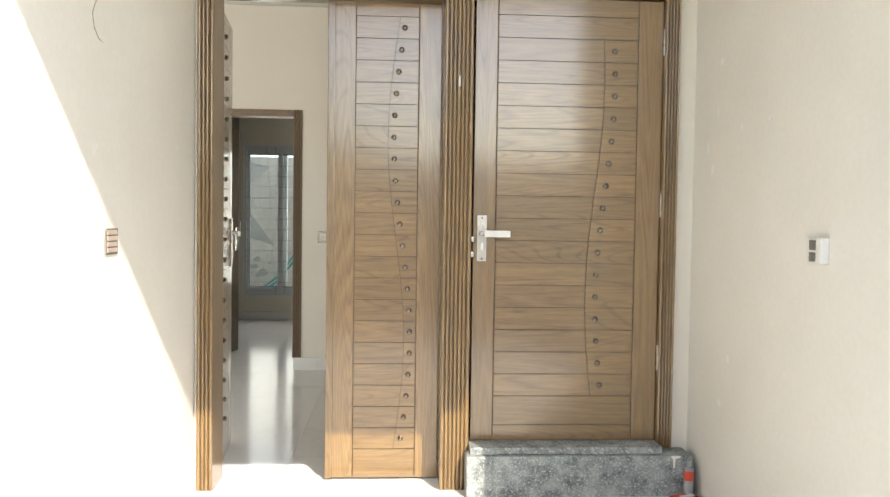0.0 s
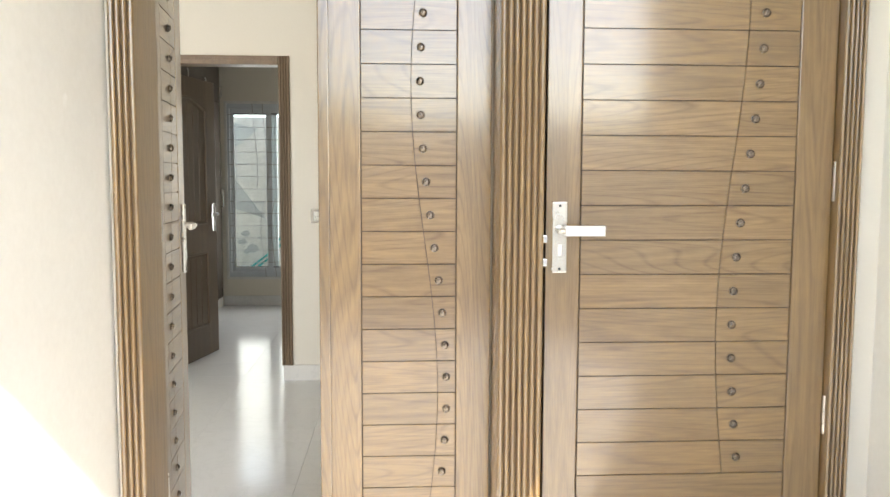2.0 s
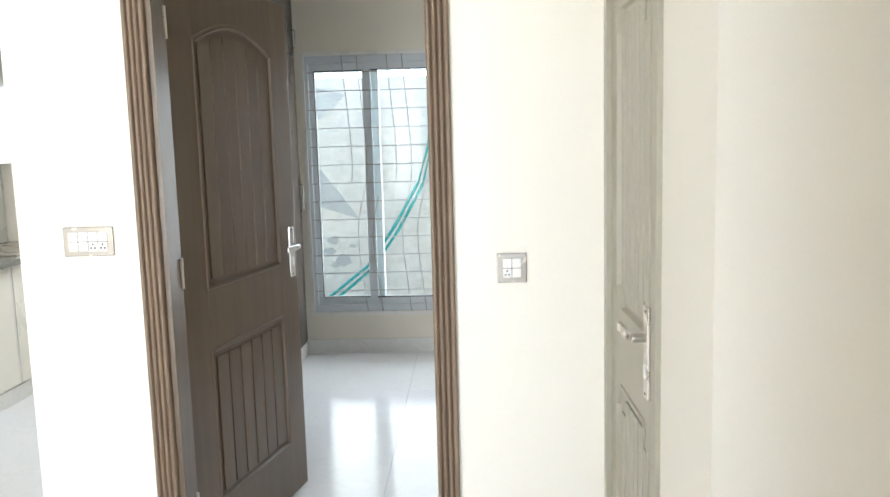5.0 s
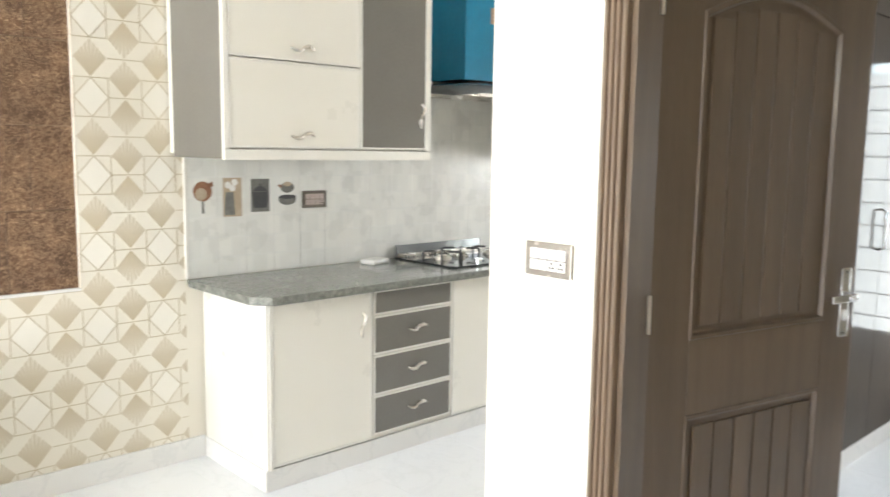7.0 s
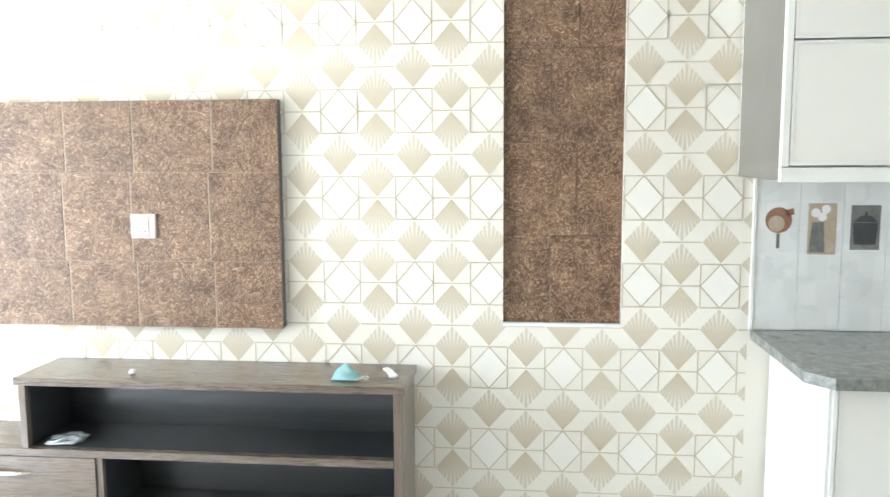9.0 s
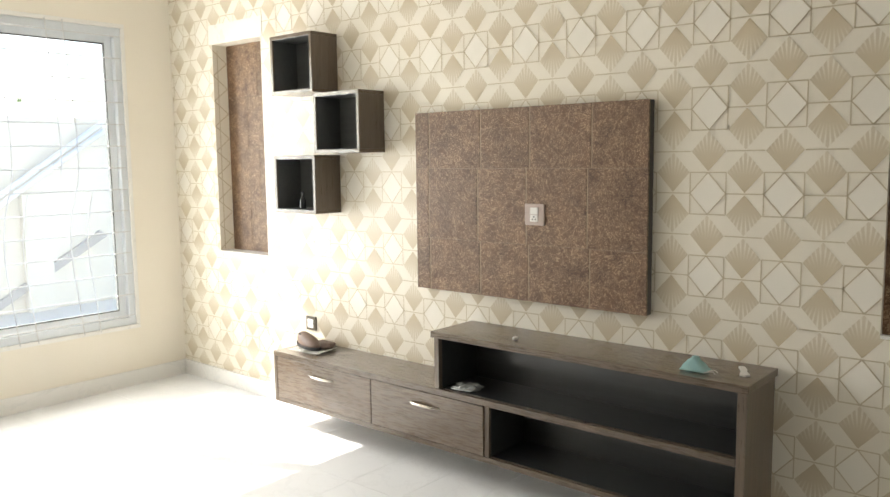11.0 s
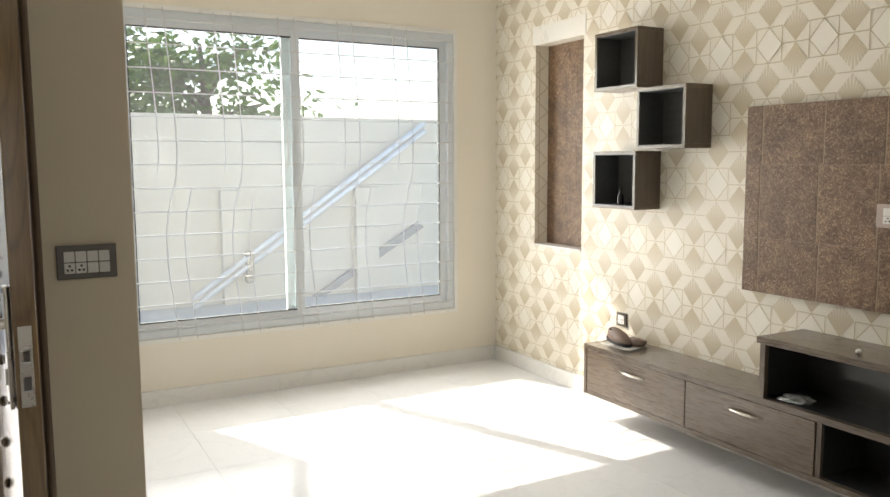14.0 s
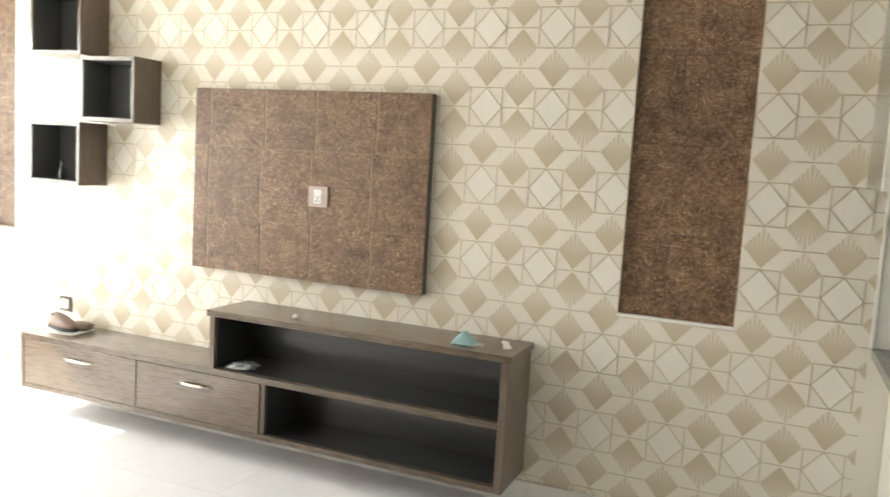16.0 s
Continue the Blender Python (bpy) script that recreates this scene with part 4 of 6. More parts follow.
# ---- moulded inner doors ----
def moulded_leaf(th, w, h, mat, t=0.04, s=0.155, deep=0.008, clip=0.0):
    """A moulded panel leaf: an arched upper and a square lower field, sunk between stiles and rails, with sloping rims and upright slats, on both faces."""
    part("core", B(0.003, w - 0.003, deep, t - deep, 0.012, h - 0.003), mat, th)
    part("stile", B(0, s, 0, t, 0.008, h, 0.002), mat, th)
    part("stile", B(w - s, w, 0, t, 0.008, h, 0.002), mat, th)
    part("rail", B(s + 0.0003, w - s - 0.0003, 0.0003, t - 0.0003, 0.008, 0.24), mat, th)
    part("rail", B(s + 0.0003, w - s - 0.0003, 0.0003, t - 0.0003, 0.80, 1.02), mat, th)
    n, ztop, rise = 14, h - 0.22, 0.0 if clip else 0.075
    under = [(s + 0.0003 + (w - 2 * s - 0.0006) * i / n, ztop + rise * math.sin(math.pi * i / n)) for i in range(n + 1)]
    part("rail", prism(bmesh.new(), [(w - s - 0.0003, h), (s + 0.0003, h)] + under, "y", 0.0003, t - 0.0003), mat, th)
    for f, y in ((-1, 0.0), (1, t)):
        for z0, z1, arch in ((1.02, ztop, rise), (0.24, 0.80, 0.0)):
            top = [(s + (w - 2 * s) * i / n, z1 + arch * math.sin(math.pi * i / n)) for i in range(n + 1)]
            ring = [(s, z0)] + top + [(w - s, z0)]
            if clip:
                ring = [(s + clip, z0), (s, z0 + clip), (s, z1 - clip), (s + clip, z1), (w - s - clip, z1), (w - s, z1 - clip), (w - s, z0 + clip), (w - s - clip, z0)]
                for px, qx in ((s, s + clip), (w - s, w - s - clip)):
                    for pz, qz in ((z0, z0 + clip), (z1, z1 - clip)):
                        part("corner", prism(bmesh.new(), [(px, pz), (qx, pz), (px, qz)], "y", min(y, y - f * deep * 0.98), max(y, y - f * deep * 0.98) - 0.0004), mat, th)
            cx, cz = w / 2, (z0 + z1) / 2

            def inset(d):
                sx, sz = (w / 2 - s - d) / (w / 2 - s), ((z1 - z0) / 2 - d) / ((z1 - z0) / 2)
                return [(cx + (p - cx) * sx, cz + (q - cz) * sz) for p, q in ring]

            bm = bmesh.new()
            steps = ((-0.006, 0.0002), (-0.003, 0.0045), (0.006, 0.0045), (0.012, -deep + 0.002), (0.018, -deep + 0.0004))
            loops = [[bm.verts.new((p, y + f * d, q)) for p, q in inset(o)] for o, d in steps]
            for a, b in zip(loops, loops[1:]):
                for i in range(len(a)):
                    j = (i + 1) % len(a)
                    bm.faces.new((a[i], a[j], b[j], b[i]))
            part("moulding", bm, mat, th)
            m = 6
            x0, x1 = s + 0.030, w - s - 0.030
            for i in range(m):
                a, b = x0 + (x1 - x0) * i / m + 0.0042, x0 + (x1 - x0) * (i + 1) / m - 0.0042
                za = z1 - 0.032 - (clip * 0.8 if clip and i in (0, m - 1) else 0) + (arch * math.sin(math.pi * ((a + b) / 2 - s) / (w - 2 * s)) * 0.85 if arch else 0)
                part("slat", B(a, b, y - f * deep, y - f * (deep - 0.0065), z0 + 0.03 + (clip * 0.8 if clip and i in (0, m - 1) else 0), za, 0.0018), mat, th)


bd = thing("door_4", "open dark brown moulded bedroom door with steel lever", "door", (-1.475, 8.50, 0.0), rz=77.5, kind="structure")
moulded_leaf(bd, 0.88, 2.09, M_BROWN)
handle_set(bd, 0.82, -0.001, 0.955, -1, -1, M_CHROME, length=0.215, z_lever=0.13)
for zz in (0.25, 1.05, 1.85):
    part("hinge", tube(bmesh.new(), [(-0.006, -0.006, zz), (-0.006, -0.006, zz + 0.1)], 0.006, 8), M_STEEL, bd)
fr2 = thing("door_frame_bedroom", "reeded brown frame round the bedroom door", "door frame", (0, YB, 0), kind="structure")
reeds(fr2, "jamb", -1.56, -1.492, -0.022, 0.12, SK, 2.155, 4, M_REED)
part("jamb_lining", B(-1.491, -1.474, 0.0, 0.12, 0.0, 2.11), M_BROWN, fr2)
reeds(fr2, "jamb", -0.648, -0.578, -0.022, 0.12, SK, 2.155, 4, M_REED)
part("head", B(-1.491, -0.649, -0.02, 0.12, 2.098, 2.155, 0.004), M_REED, fr2)
part("head_bead", B(-1.491, -0.649, -0.027, -0.021, 2.125, 2.14, 0.002), M_REED, fr2)

sd = thing("door_5", "closed grey-beige moulded door with steel lever", "door", (-0.108, 8.30, 0.0), rz=-90.0, kind="structure")
moulded_leaf(sd, 0.575, 2.07, M_GREYDOOR, t=0.036, s=0.088, deep=0.010, clip=0.06)
handle_set(sd, 0.485, -0.001, 0.875, -1, -1, M_STEEL, length=0.225, z_lever=0.15, lever=0.13)
fr3 = thing("door_frame_side", "narrow grey-beige frame of the side door", "door frame", (-0.115, 8.0, 0), kind="structure")
part("jamb", B(-0.012, 0.09, 0.302, 0.335, 0, 2.12, 0.003), M_GREYDOOR, fr3)
part("jamb", B(-0.012, 0.09, -0.324, -0.277, 0, 2.12, 0.003), M_GREYDOOR, fr3)
part("head", B(-0.012, 0.09, -0.276, 0.301, 2.075, 2.12, 0.003), M_GREYDOOR, fr3)


# ---- switches and sockets ----
def plate(name, label, at, rz, w, h, rim, cols, rows, holes, mx=0.017, face=None):
    """A wall plate facing -y in its own axes: surround, rocker modules and socket holes. holes: indices of modules with pin holes."""
    th = thing(name, label, "switch", at, rz)
    part("surround", B(-w / 2, w / 2, -0.009, 0, 0, h, 0.003), rim, th)
    mw, mh = (w - 2 * mx) / cols, (h - 0.03) / rows
    for i in range(cols):
        for j in range(rows):
            a, c = -w / 2 + mx + i * mw, 0.015 + j * mh
            m = part("module", B(a + 0.0012, a + mw - 0.0012, -0.0125, -0.0088, c + 0.0012, c + mh - 0.0012, 0.0015), face or M_PLATE, th)
            if (i, j) in holes:
                for px, pz in ((0.32, 0.35), (0.68, 0.35), (0.5, 0.72)):
                    part("pin_hole", disc(bmesh.new(), (a + mw * px, -0.0126, c + mh * pz), min(mw, mh) * 0.11, -0.0006, "y", 10), M_HOLE, m)
    return th


plate("switch_panel", "champagne-framed switch board with white rockers", (-1.72, YB, 1.178), 0, 0.158, 0.092, M_PLATEGREY, 4, 2, [(3, 0), (2, 0)])
plate("switch_panel", "dark-framed switch board with white rockers", (-0.877, YI + 0.0058, 1.197), 180, 0.150, 0.092, M_PLATEDARK, 4, 2, [(0, 0), (1, 0)])
plate("wall_socket", "square champagne-framed socket with switch", (-0.401, YB, 1.065), 0, 0.092, 0.092, M_PLATEGREY, 2, 2, [(0, 0)])
plate("wall_socket", "square pinkish-grey socket with white module on the brown board", (XW + 0.0498, 6.029, 1.227), 90, 0.105, 0.098, M_PLATEPINK, 1, 2, [(0, 0)], 0.03)
plate("wall_socket", "dark-framed socket above the low cabinet", (XW, 4.367, 0.508), 90, 0.09, 0.085, M_PLATEDARK, 1, 2, [(0, 0)])
plate("wall_socket", "brown-framed switch board with tan rockers on the splashback", (XW + 0.0098, 9.098, 1.203), 90, 0.15, 0.09, M_PLATEDARK, 4, 2, [(3, 0)], face=M_PLATEPINK)
th = thing("wall_box", "white wall box with open terminals", "socket", (1.60, 4.27, 1.138), -90)
part("box", B(-0.04, 0.04, -0.03, 0, 0, 0.085, 0.004), M_PLATE, th)
part("opening", B(-0.028, 0.012, -0.032, -0.0295, 0.045, 0.078, 0.001), M_PRINTGREY, th)
part("opening", B(-0.028, 0.012, -0.032, -0.0295, 0.008, 0.038, 0.001), M_PRINTGREY, th)
th = thing("wall_box", "unfinished switch box with bare bricks showing", "socket", (-0.70, 4.37, 1.138), 90)
part("box", B(-0.055, 0.055, -0.006, 0, 0, 0.085, 0.003), M_PLATEGREY, th)
for k in range(4):
    part("terminal", B(-0.042, 0.042, -0.009, -0.0055, 0.008 + 0.019 * k, 0.022 + 0.019 * k, 0.002), M_PLATEPINK, th)


# ---- niches ----
def niche_panel(name, n, deep):
    th = thing(name, "brown mottled tile panel lining a wall niche", "wall panel", (XW - deep, (n[0] + n[1]) / 2, n[2]))
    cy, w, rows = (n[0] + n[1]) / 2, n[1] - n[0], 4
    h = (n[3] - n[2]) / rows
    part("backing", B(deep - 0.121, 0.003, -w / 2, w / 2, 0.0, rows * h), M_GOLDJOINT, th)
    for r in range(rows):
        x = w * (0.12 if r % 2 else -0.10)
        for a, b in ((-w / 2, x - 0.0008), (x + 0.0008, w / 2)):
            part("tile", B(0.003, 0.012, a, b, r * h + 0.0008, (r + 1) * h - 0.0008, 0.001), M_LEATHER, th)


bm = bmesh.new()
for k in range(8):
    za, zb = N2[2] + 0.02 + 0.165 * k, N2[2] + 0.02 + 0.165 * (k + 1)
    for p, q in (((0.0, za), (0.105, (za + zb) / 2)), ((0.105, (za + zb) / 2), (0.0, zb)), ((0.035, za), (0.035, zb))):
        a, b = Vector(p), Vector(q)
        nr = Vector((-(b - a).y, (b - a).x)).normalized() * 0.0032
        bm.faces.new([bm.verts.new((XW - c.x, N2[0] + 0.0012, min(c.y, N2[3] - 0.005))) for c in (a + nr, b + nr, b - nr, a - nr)])
tagged(part("wallpaper_lines", bm, M_PAPERLINE, wall_west, "gold printed lines in the niche reveal"), kind="stuff")
niche_panel("niche_panel", N1, 0.035)
niche_panel("niche_panel", N2, 0.12)
for nm, n, deep in (("trim_niche_lower", N1, 0.021), ("trim_niche_lower_far", N2, 0.105)):
    struct(nm, B(XW - deep, XW + 0.006, n[0], n[1], n[2] - 0.001, n[2] + 0.012, 0.003), M_SKIRT, "pale sill strip of the niche")
struct("trim_niche_head", B(XW, XW + 0.004, N2[0] - 0.03, N2[1] + 0.02, N2[3] + 0.002, N2[3] + 0.125, 0.002), M_EDGE, "unpapered cream strip above the niche")

# ---- television wall ----
tv = thing("accent_board", "brown mottled tile board with fine bronze joints on the wall", "wall panel", (XW, 6.02, 0.882))
yj = [5.292, 5.385, 5.713, 5.997, 6.319, 6.585]
zj = [0.868, 1.134, 1.486, 1.768]
part("board", B(0.0, 0.040, yj[0] - 6.02 + 0.002, yj[-1] - 6.02 - 0.002, -0.012, zj[-1] - 0.884), M_WENGEDIM, tv)
part("joints", B(0.040, 0.0485, yj[0] - 6.02 + 0.001, yj[-1] - 6.02 - 0.001, -0.013, zj[-1] - 0.883), M_GOLDJOINT, tv)
for a, b in zip(yj, yj[1:]):
    for n, (c, d) in enumerate(zip(zj, zj[1:])):
        a2, b2 = (q - ((0.006, 0.020, 0.0)[n] if yj[0] < q < yj[-1] else 0.0) * (1.0 if q != yj[1] else 0.3) for q in (a, b))
        part("tile", B(0.042, 0.050, a2 - 6.02 + (0.0038 if a != yj[0] else 0.0008), b2 - 6.02 - (0.0038 if b != yj[-1] else 0.0008), c - 0.882 + 0.0009, d - 0.882 - 0.0009, 0.001), M_LEATHER, tv)


def cube_shelf(at):
    th = thing("cube_shelf", "dark wenge open cube shelf on the wallpaper", "shelf", at, group="cube shelves")
    w, h, d, t = 0.36, 0.328, 0.19, 0.02
    part("top", B(0, d, 0, w, h - t, h, 0.002), M_WENGE_H, th)
    part("bottom", B(0, d, 0, w, 0, t, 0.002), M_WENGE_H, th)
    part("side", B(0, d - 0.001, 0, t, t, h - t, 0.002), M_WENGE_V, th)
    part("side", B(0, d - 0.001, w - t, w, t, h - t, 0.002), M_WENGE_V, th)
    # Back and added inner sheets hold the cube's shade in their colour.
    part("back", B(0.002, 0.012, t, w - t, t, h - t), M_CUBEDIM, th)
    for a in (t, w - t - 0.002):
        part("lining", B(0.013, d - 0.012, a, a + 0.002, t + 0.0025, h - t - 0.0025), M_CUBEDIM, th, "thin sheet darkened for the shade inside the cube")
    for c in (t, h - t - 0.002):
        part("lining", B(0.013, d - 0.012, t, w - t, c, c + 0.002), M_CUBEDIM, th, "thin sheet darkened for the shade inside the cube")
    return th


cs = cube_shelf((XW, 4.30, 1.910))
copy_thing(cs, pose(XW, 4.662, 1.573))
copy_thing(cs, pose(XW, 4.30, 1.236))

XU, ZU = -3.62, 0.145
un = thing("tv_cabinet", "long dark wenge floating television cabinet with two drawers and open shelves", "cabinet", (XW, 5.73, ZU))


def ub(nm, x0, x1, y0, y1, z0, z1, mt=M_WENGE_H, bv=0.002, lb="", parent=None):
    return part(nm, B(x0 - XW, x1 - XW, y0 - 5.73, y1 - 5.73, z0 - ZU, z1 - ZU, bv), mt, parent or un, lb)


T = 0.026
ub("shelf", XW, XU, 4.405, 7.065, 0.412, 0.442)
ub("bottom", XW, XU - 0.004, 4.405, 7.065, ZU, ZU + T)
ub("side", XW, XU - 0.002, 4.38, 4.404, ZU, 0.442, M_WENGE_V)
ub("side", XW, XU - 0.002, 7.066, 7.10, ZU, 0.692, M_WENGE_V)
ub("side", XW, XU - 0.002, 5.622, 5.65, 0.443, 0.692, M_WENGE_V)
ub("divider", XW, XU - 0.01, 5.915, 5.94, ZU + T, 0.411, M_WENGE_V)
ub("top", XW, XU + 0.012, 5.612, 7.11, 0.693, 0.722)
# Backs carry the recess shade in their colour.
ub("back", XW + 0.001, XW + 0.010, 4.41, 7.06, ZU + T, 0.411, M_WENGEDIM, 0)
ub("back", XW + 0.001, XW + 0.010, 5.651, 7.06, 0.443, 0.692, M_WENGEDIM, 0)
# Thin sheets added over the inner faces to darken them like shade.
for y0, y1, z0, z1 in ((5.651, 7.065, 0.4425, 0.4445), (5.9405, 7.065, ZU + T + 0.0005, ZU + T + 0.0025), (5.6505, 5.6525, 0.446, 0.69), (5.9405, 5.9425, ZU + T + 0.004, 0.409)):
    ub("lining", XW + 0.011, XU - 0.025, y0, y1, z0, z1, M_WENGEDIM, 0, "thin sheet darkened for the shade inside the shelf")
for a, b in ((4.41, 5.178), (5.184, 5.913)):
    dr = ub("drawer_front", XU - 0.022, XU - 0.002, a, b, ZU + 0.028, 0.409, M_WENGE_H, 0.002)
    c = (a + b) / 2 - 5.73
    hb = bmesh.new()
    tube(hb, [(XU - XW - 0.004, c - 0.105, 0.2), (XU - XW + 0.012, c - 0.06, 0.2), (XU - XW + 0.017, c, 0.2), (XU - XW + 0.012, c + 0.06, 0.2), (XU - XW - 0.004, c + 0.105, 0.2)], [0.003, 0.0065, 0.0085, 0.0065, 0.003], 10)
    part("drawer_handle", hb, M_STEEL, dr, "curved satin steel pull", True)


# small things on the cabinet
def lump(name, label, category, at, size, mat, seed, rz=0.0, rough_amount=0.22):
    bm = bmesh.new()
    bmesh.ops.create_icosphere(bm, subdivisions=4, radius=1.0)
    for v in bm.verts:
        n = noise.noise(v.co * 1.6 + Vector((seed, 0, 0))) * rough_amount + noise.noise(v.co * 4 + Vector((0, seed, 0))) * rough_amount * 0.5
        v.co = v.co * (1 + n)
        v.co = Vector((v.co.x * size[0], v.co.y * size[1], max(v.co.z, -0.75) * size[2] + 0.75 * size[2]))
    me = mesh_of(bm, name, mat)
    for p in me.polygons:
        p.use_smooth = True
    ob = tagged(new(name, me), label, category)
    ob.matrix_world = pose(*at, 0, 0, rz)
    return ob


shoe = thing("shoe", "worn brown leather shoe lying on the low cabinet", "shoe", (-3.79, 4.49, 0.4465), 78)
bm = bmesh.new()
bmesh.ops.create_uvsphere(bm, u_segments=28, v_segments=16, radius=1.0)
for v in bm.verts:
    x, y, z = v.co
    w = 0.043 * (1 + 0.18 * x - 0.25 * max(0, -0.2 - x))
    h = 0.05 * (1 - 0.42 * max(0, x)) + 0.018 * max(0, -x)
    v.co = Vector((0.125 * x, w * y, max(z, -0.35) * h + 0.35 * h + 0.012))
part("upper", bm, M_SHOE, shoe, "creased brown leather upper", True)
bm = bmesh.new()
n = 26
poly = [(0.13 * math.cos(2 * math.pi * k / n), (0.045 + 0.006 * math.cos(2 * math.pi * k / n)) * math.sin(2 * math.pi * k / n)) for k in range(n)]
part("sole", prism(bm, poly, "z", 0.0, 0.016), M_RUBBER, shoe, "dark rubber sole")
bm = bmesh.new()
part("opening", disc(bm, (-0.055, 0, 0.068), 0.03, 0.006, "z", 18), M_HOLE, shoe)
sheet = bmesh.new()
g = 10
vs = [[sheet.verts.new((-3.86 + 0.17 * i / g, 4.40 + 0.27 * j / g + 0.03 * i / g, 0.4432 + 0.004 * max(0.0, noise.noise(Vector((i * 0.35, j * 0.3, 4)))) + 0.012 * (j / g) ** 6)) for j in range(g + 1)] for i in range(g + 1)]
for i in range(g):
    for j in range(g):
        sheet.faces.new((vs[i][j], vs[i + 1][j], vs[i + 1][j + 1], vs[i][j + 1]))
bmesh.ops.solidify(sheet, geom=list(sheet.faces), thickness=-0.0008)
tagged(new("paper_sheet", mesh_of(sheet, "paper_sheet", M_PAPERW)), "thin curled paper sheet under the shoe", "paper")
lump("crumpled_cloth", "crumpled brown cloth beside the shoe", "cloth", (-3.83, 4.59, 0.4465), (0.05, 0.07, 0.025), M_SHOE, 3.1)
mk = thing("face_mask", "crumpled turquoise face mask on the cabinet", "mask", (-3.70, 6.875, 0.723))
bm = bmesh.new()
g = 12
vs = [[bm.verts.new((0.075 * (i / g - 0.5), 0.10 * (j / g - 0.5), 0.005 + 0.06 * math.sin(math.pi * i / g) * math.sin(math.pi * j / g) ** 0.7 * (0.8 + 0.3 * noise.noise(Vector((i * 0.5, j * 0.5, 2)))))) for j in range(g + 1)] for i in range(g + 1)]
for i in range(g):
    for j in range(g):
        bm.faces.new((vs[i][j], vs[i + 1][j], vs[i + 1][j + 1], vs[i][j + 1]))
bmesh.ops.solidify(bm, geom=list(bm.faces), thickness=0.002)
part("cloth", bm, M_MASK, mk, "", True)
for sgn in (0.0, 0.025):
    part("ear_loop", tube(bmesh.new(), [(0.03 - sgn, 0.04 + 0.05 * math.sin(math.pi * k / 10), 0.004 + 0.01 * math.sin(math.pi * k / 5) ** 2) if k else (0.03 - sgn, 0.04, 0.006) for k in range(11)], 0.0016, 6), M_PAPERW, mk)
sp = thing("plastic_spoon", "white plastic scrap on the cabinet", "litter", (-3.78, 7.03, 0.723), 25)
bm = bmesh.new()
prism(bm, [(-0.07, -0.012), (-0.02, -0.009), (0.02, -0.014), (0.055, -0.02), (0.065, 0.0), (0.05, 0.018), (0.01, 0.012), (-0.03, 0.016), (-0.075, 0.010)], "z", 0.0, 0.006)
part("scrap", bm, M_PAPERW, sp)
lump("pebble", "small white crumb on the cabinet", "litter", (-3.70, 6.04, 0.723), (0.012, 0.012, 0.01), M_PAPERW, 7.0)
lump("plastic_wrap", "crumpled clear plastic wrap on the shelf", "litter", (-3.70, 5.77, 0.443), (0.045, 0.07, 0.018), M_CLEAR, 5.0, 20, 0.5)
bt = thing("small_bottle", "small dark glass bottle in a cube shelf", "bottle", (-3.80, 4.47, 1.2565))
bm = bmesh.new()
prof = [(0.018, 0.0), (0.019, 0.004), (0.019, 0.05), (0.008, 0.065), (0.008, 0.085), (0.0095, 0.086), (0.0095, 0.1)]
rings = [[bm.verts.new((r * math.cos(2 * math.pi * k / 14), r * math.sin(2 * math.pi * k / 14), z)) for k in range(14)] for r, z in prof]
for q, s in zip(rings, rings[1:]):
    for k in range(14):
        bm.faces.new((q[k], q[(k + 1) % 14], s[(k + 1) % 14], s[k]))
bm.faces.new(rings[0]), bm.faces.new(rings[-1])
part("glass", bm, M_BLACK, bt, "", True)


# ---- kitchen ----
def s_handle(parent, at, upright=False):
    """An S-shaped satin pull of two curled blades, in the plane that faces +x."""
    bm = bmesh.new()
    for sgn in (-1, 1):
        pts, rad = [], []
        for k in range(11):
            f = k / 10
            u, v = sgn * (0.060 - 0.072 * f), sgn * (0.017 * math.sin(math.pi * (0.1 + 0.95 * f)) - 0.006)
            d = 0.005 + 0.019 * math.sin(math.pi * min(1.0, 0.15 + f * 0.75))
            pts.append((at[0] + d, at[1] + (v if upright else u), at[2] + (u if upright else v)))
            rad.append(0.0028 + 0.0062 * math.sin(math.pi * (0.08 + 0.84 * f)))
        tube(bm, pts, rad, 8)
    return part("handle", bm, M_STEEL, parent, "satin pull of two curled blades", True)


K0 = 8.475
XC = -3.32


def front(parent, y0, y1, z0, z1, mat, xf=XC, name="door", edge=0.010):
    """A cabinet front with a pale edge profile all round, its face at xf."""
    d = part(name, B(xf - 0.018, xf, y0 + edge, y1 - edge, z0 + edge, z1 - edge, 0.0015), mat, parent)
    part("edging", B(xf - 0.019, xf + 0.002, y0, y1, z0, z0 + edge, 0.0015), M_EDGE, d)
    part("edging", B(xf - 0.019, xf + 0.002, y0, y1, z1 - edge, z1, 0.0015), M_EDGE, d)
    part("edging", B(xf - 0.019, xf + 0.002, y0, y0 + edge, z0 + edge, z1 - edge, 0.0015), M_EDGE, d)
    part("edging", B(xf - 0.019, xf + 0.002, y1 - edge, y1, z0 + edge, z1 - edge, 0.0015), M_EDGE, d)
    return d


def base_unit(label, y0, y1):
    th = thing("base_cabinet", label, "cabinet", (0, 0, 0.10), group="kitchen base cabinets")
    part("carcass", B(XW + 0.002, XC - 0.022, y0, y1, 0.0, 0.748, 0.001), M_CREAMLAM, th)
    return th


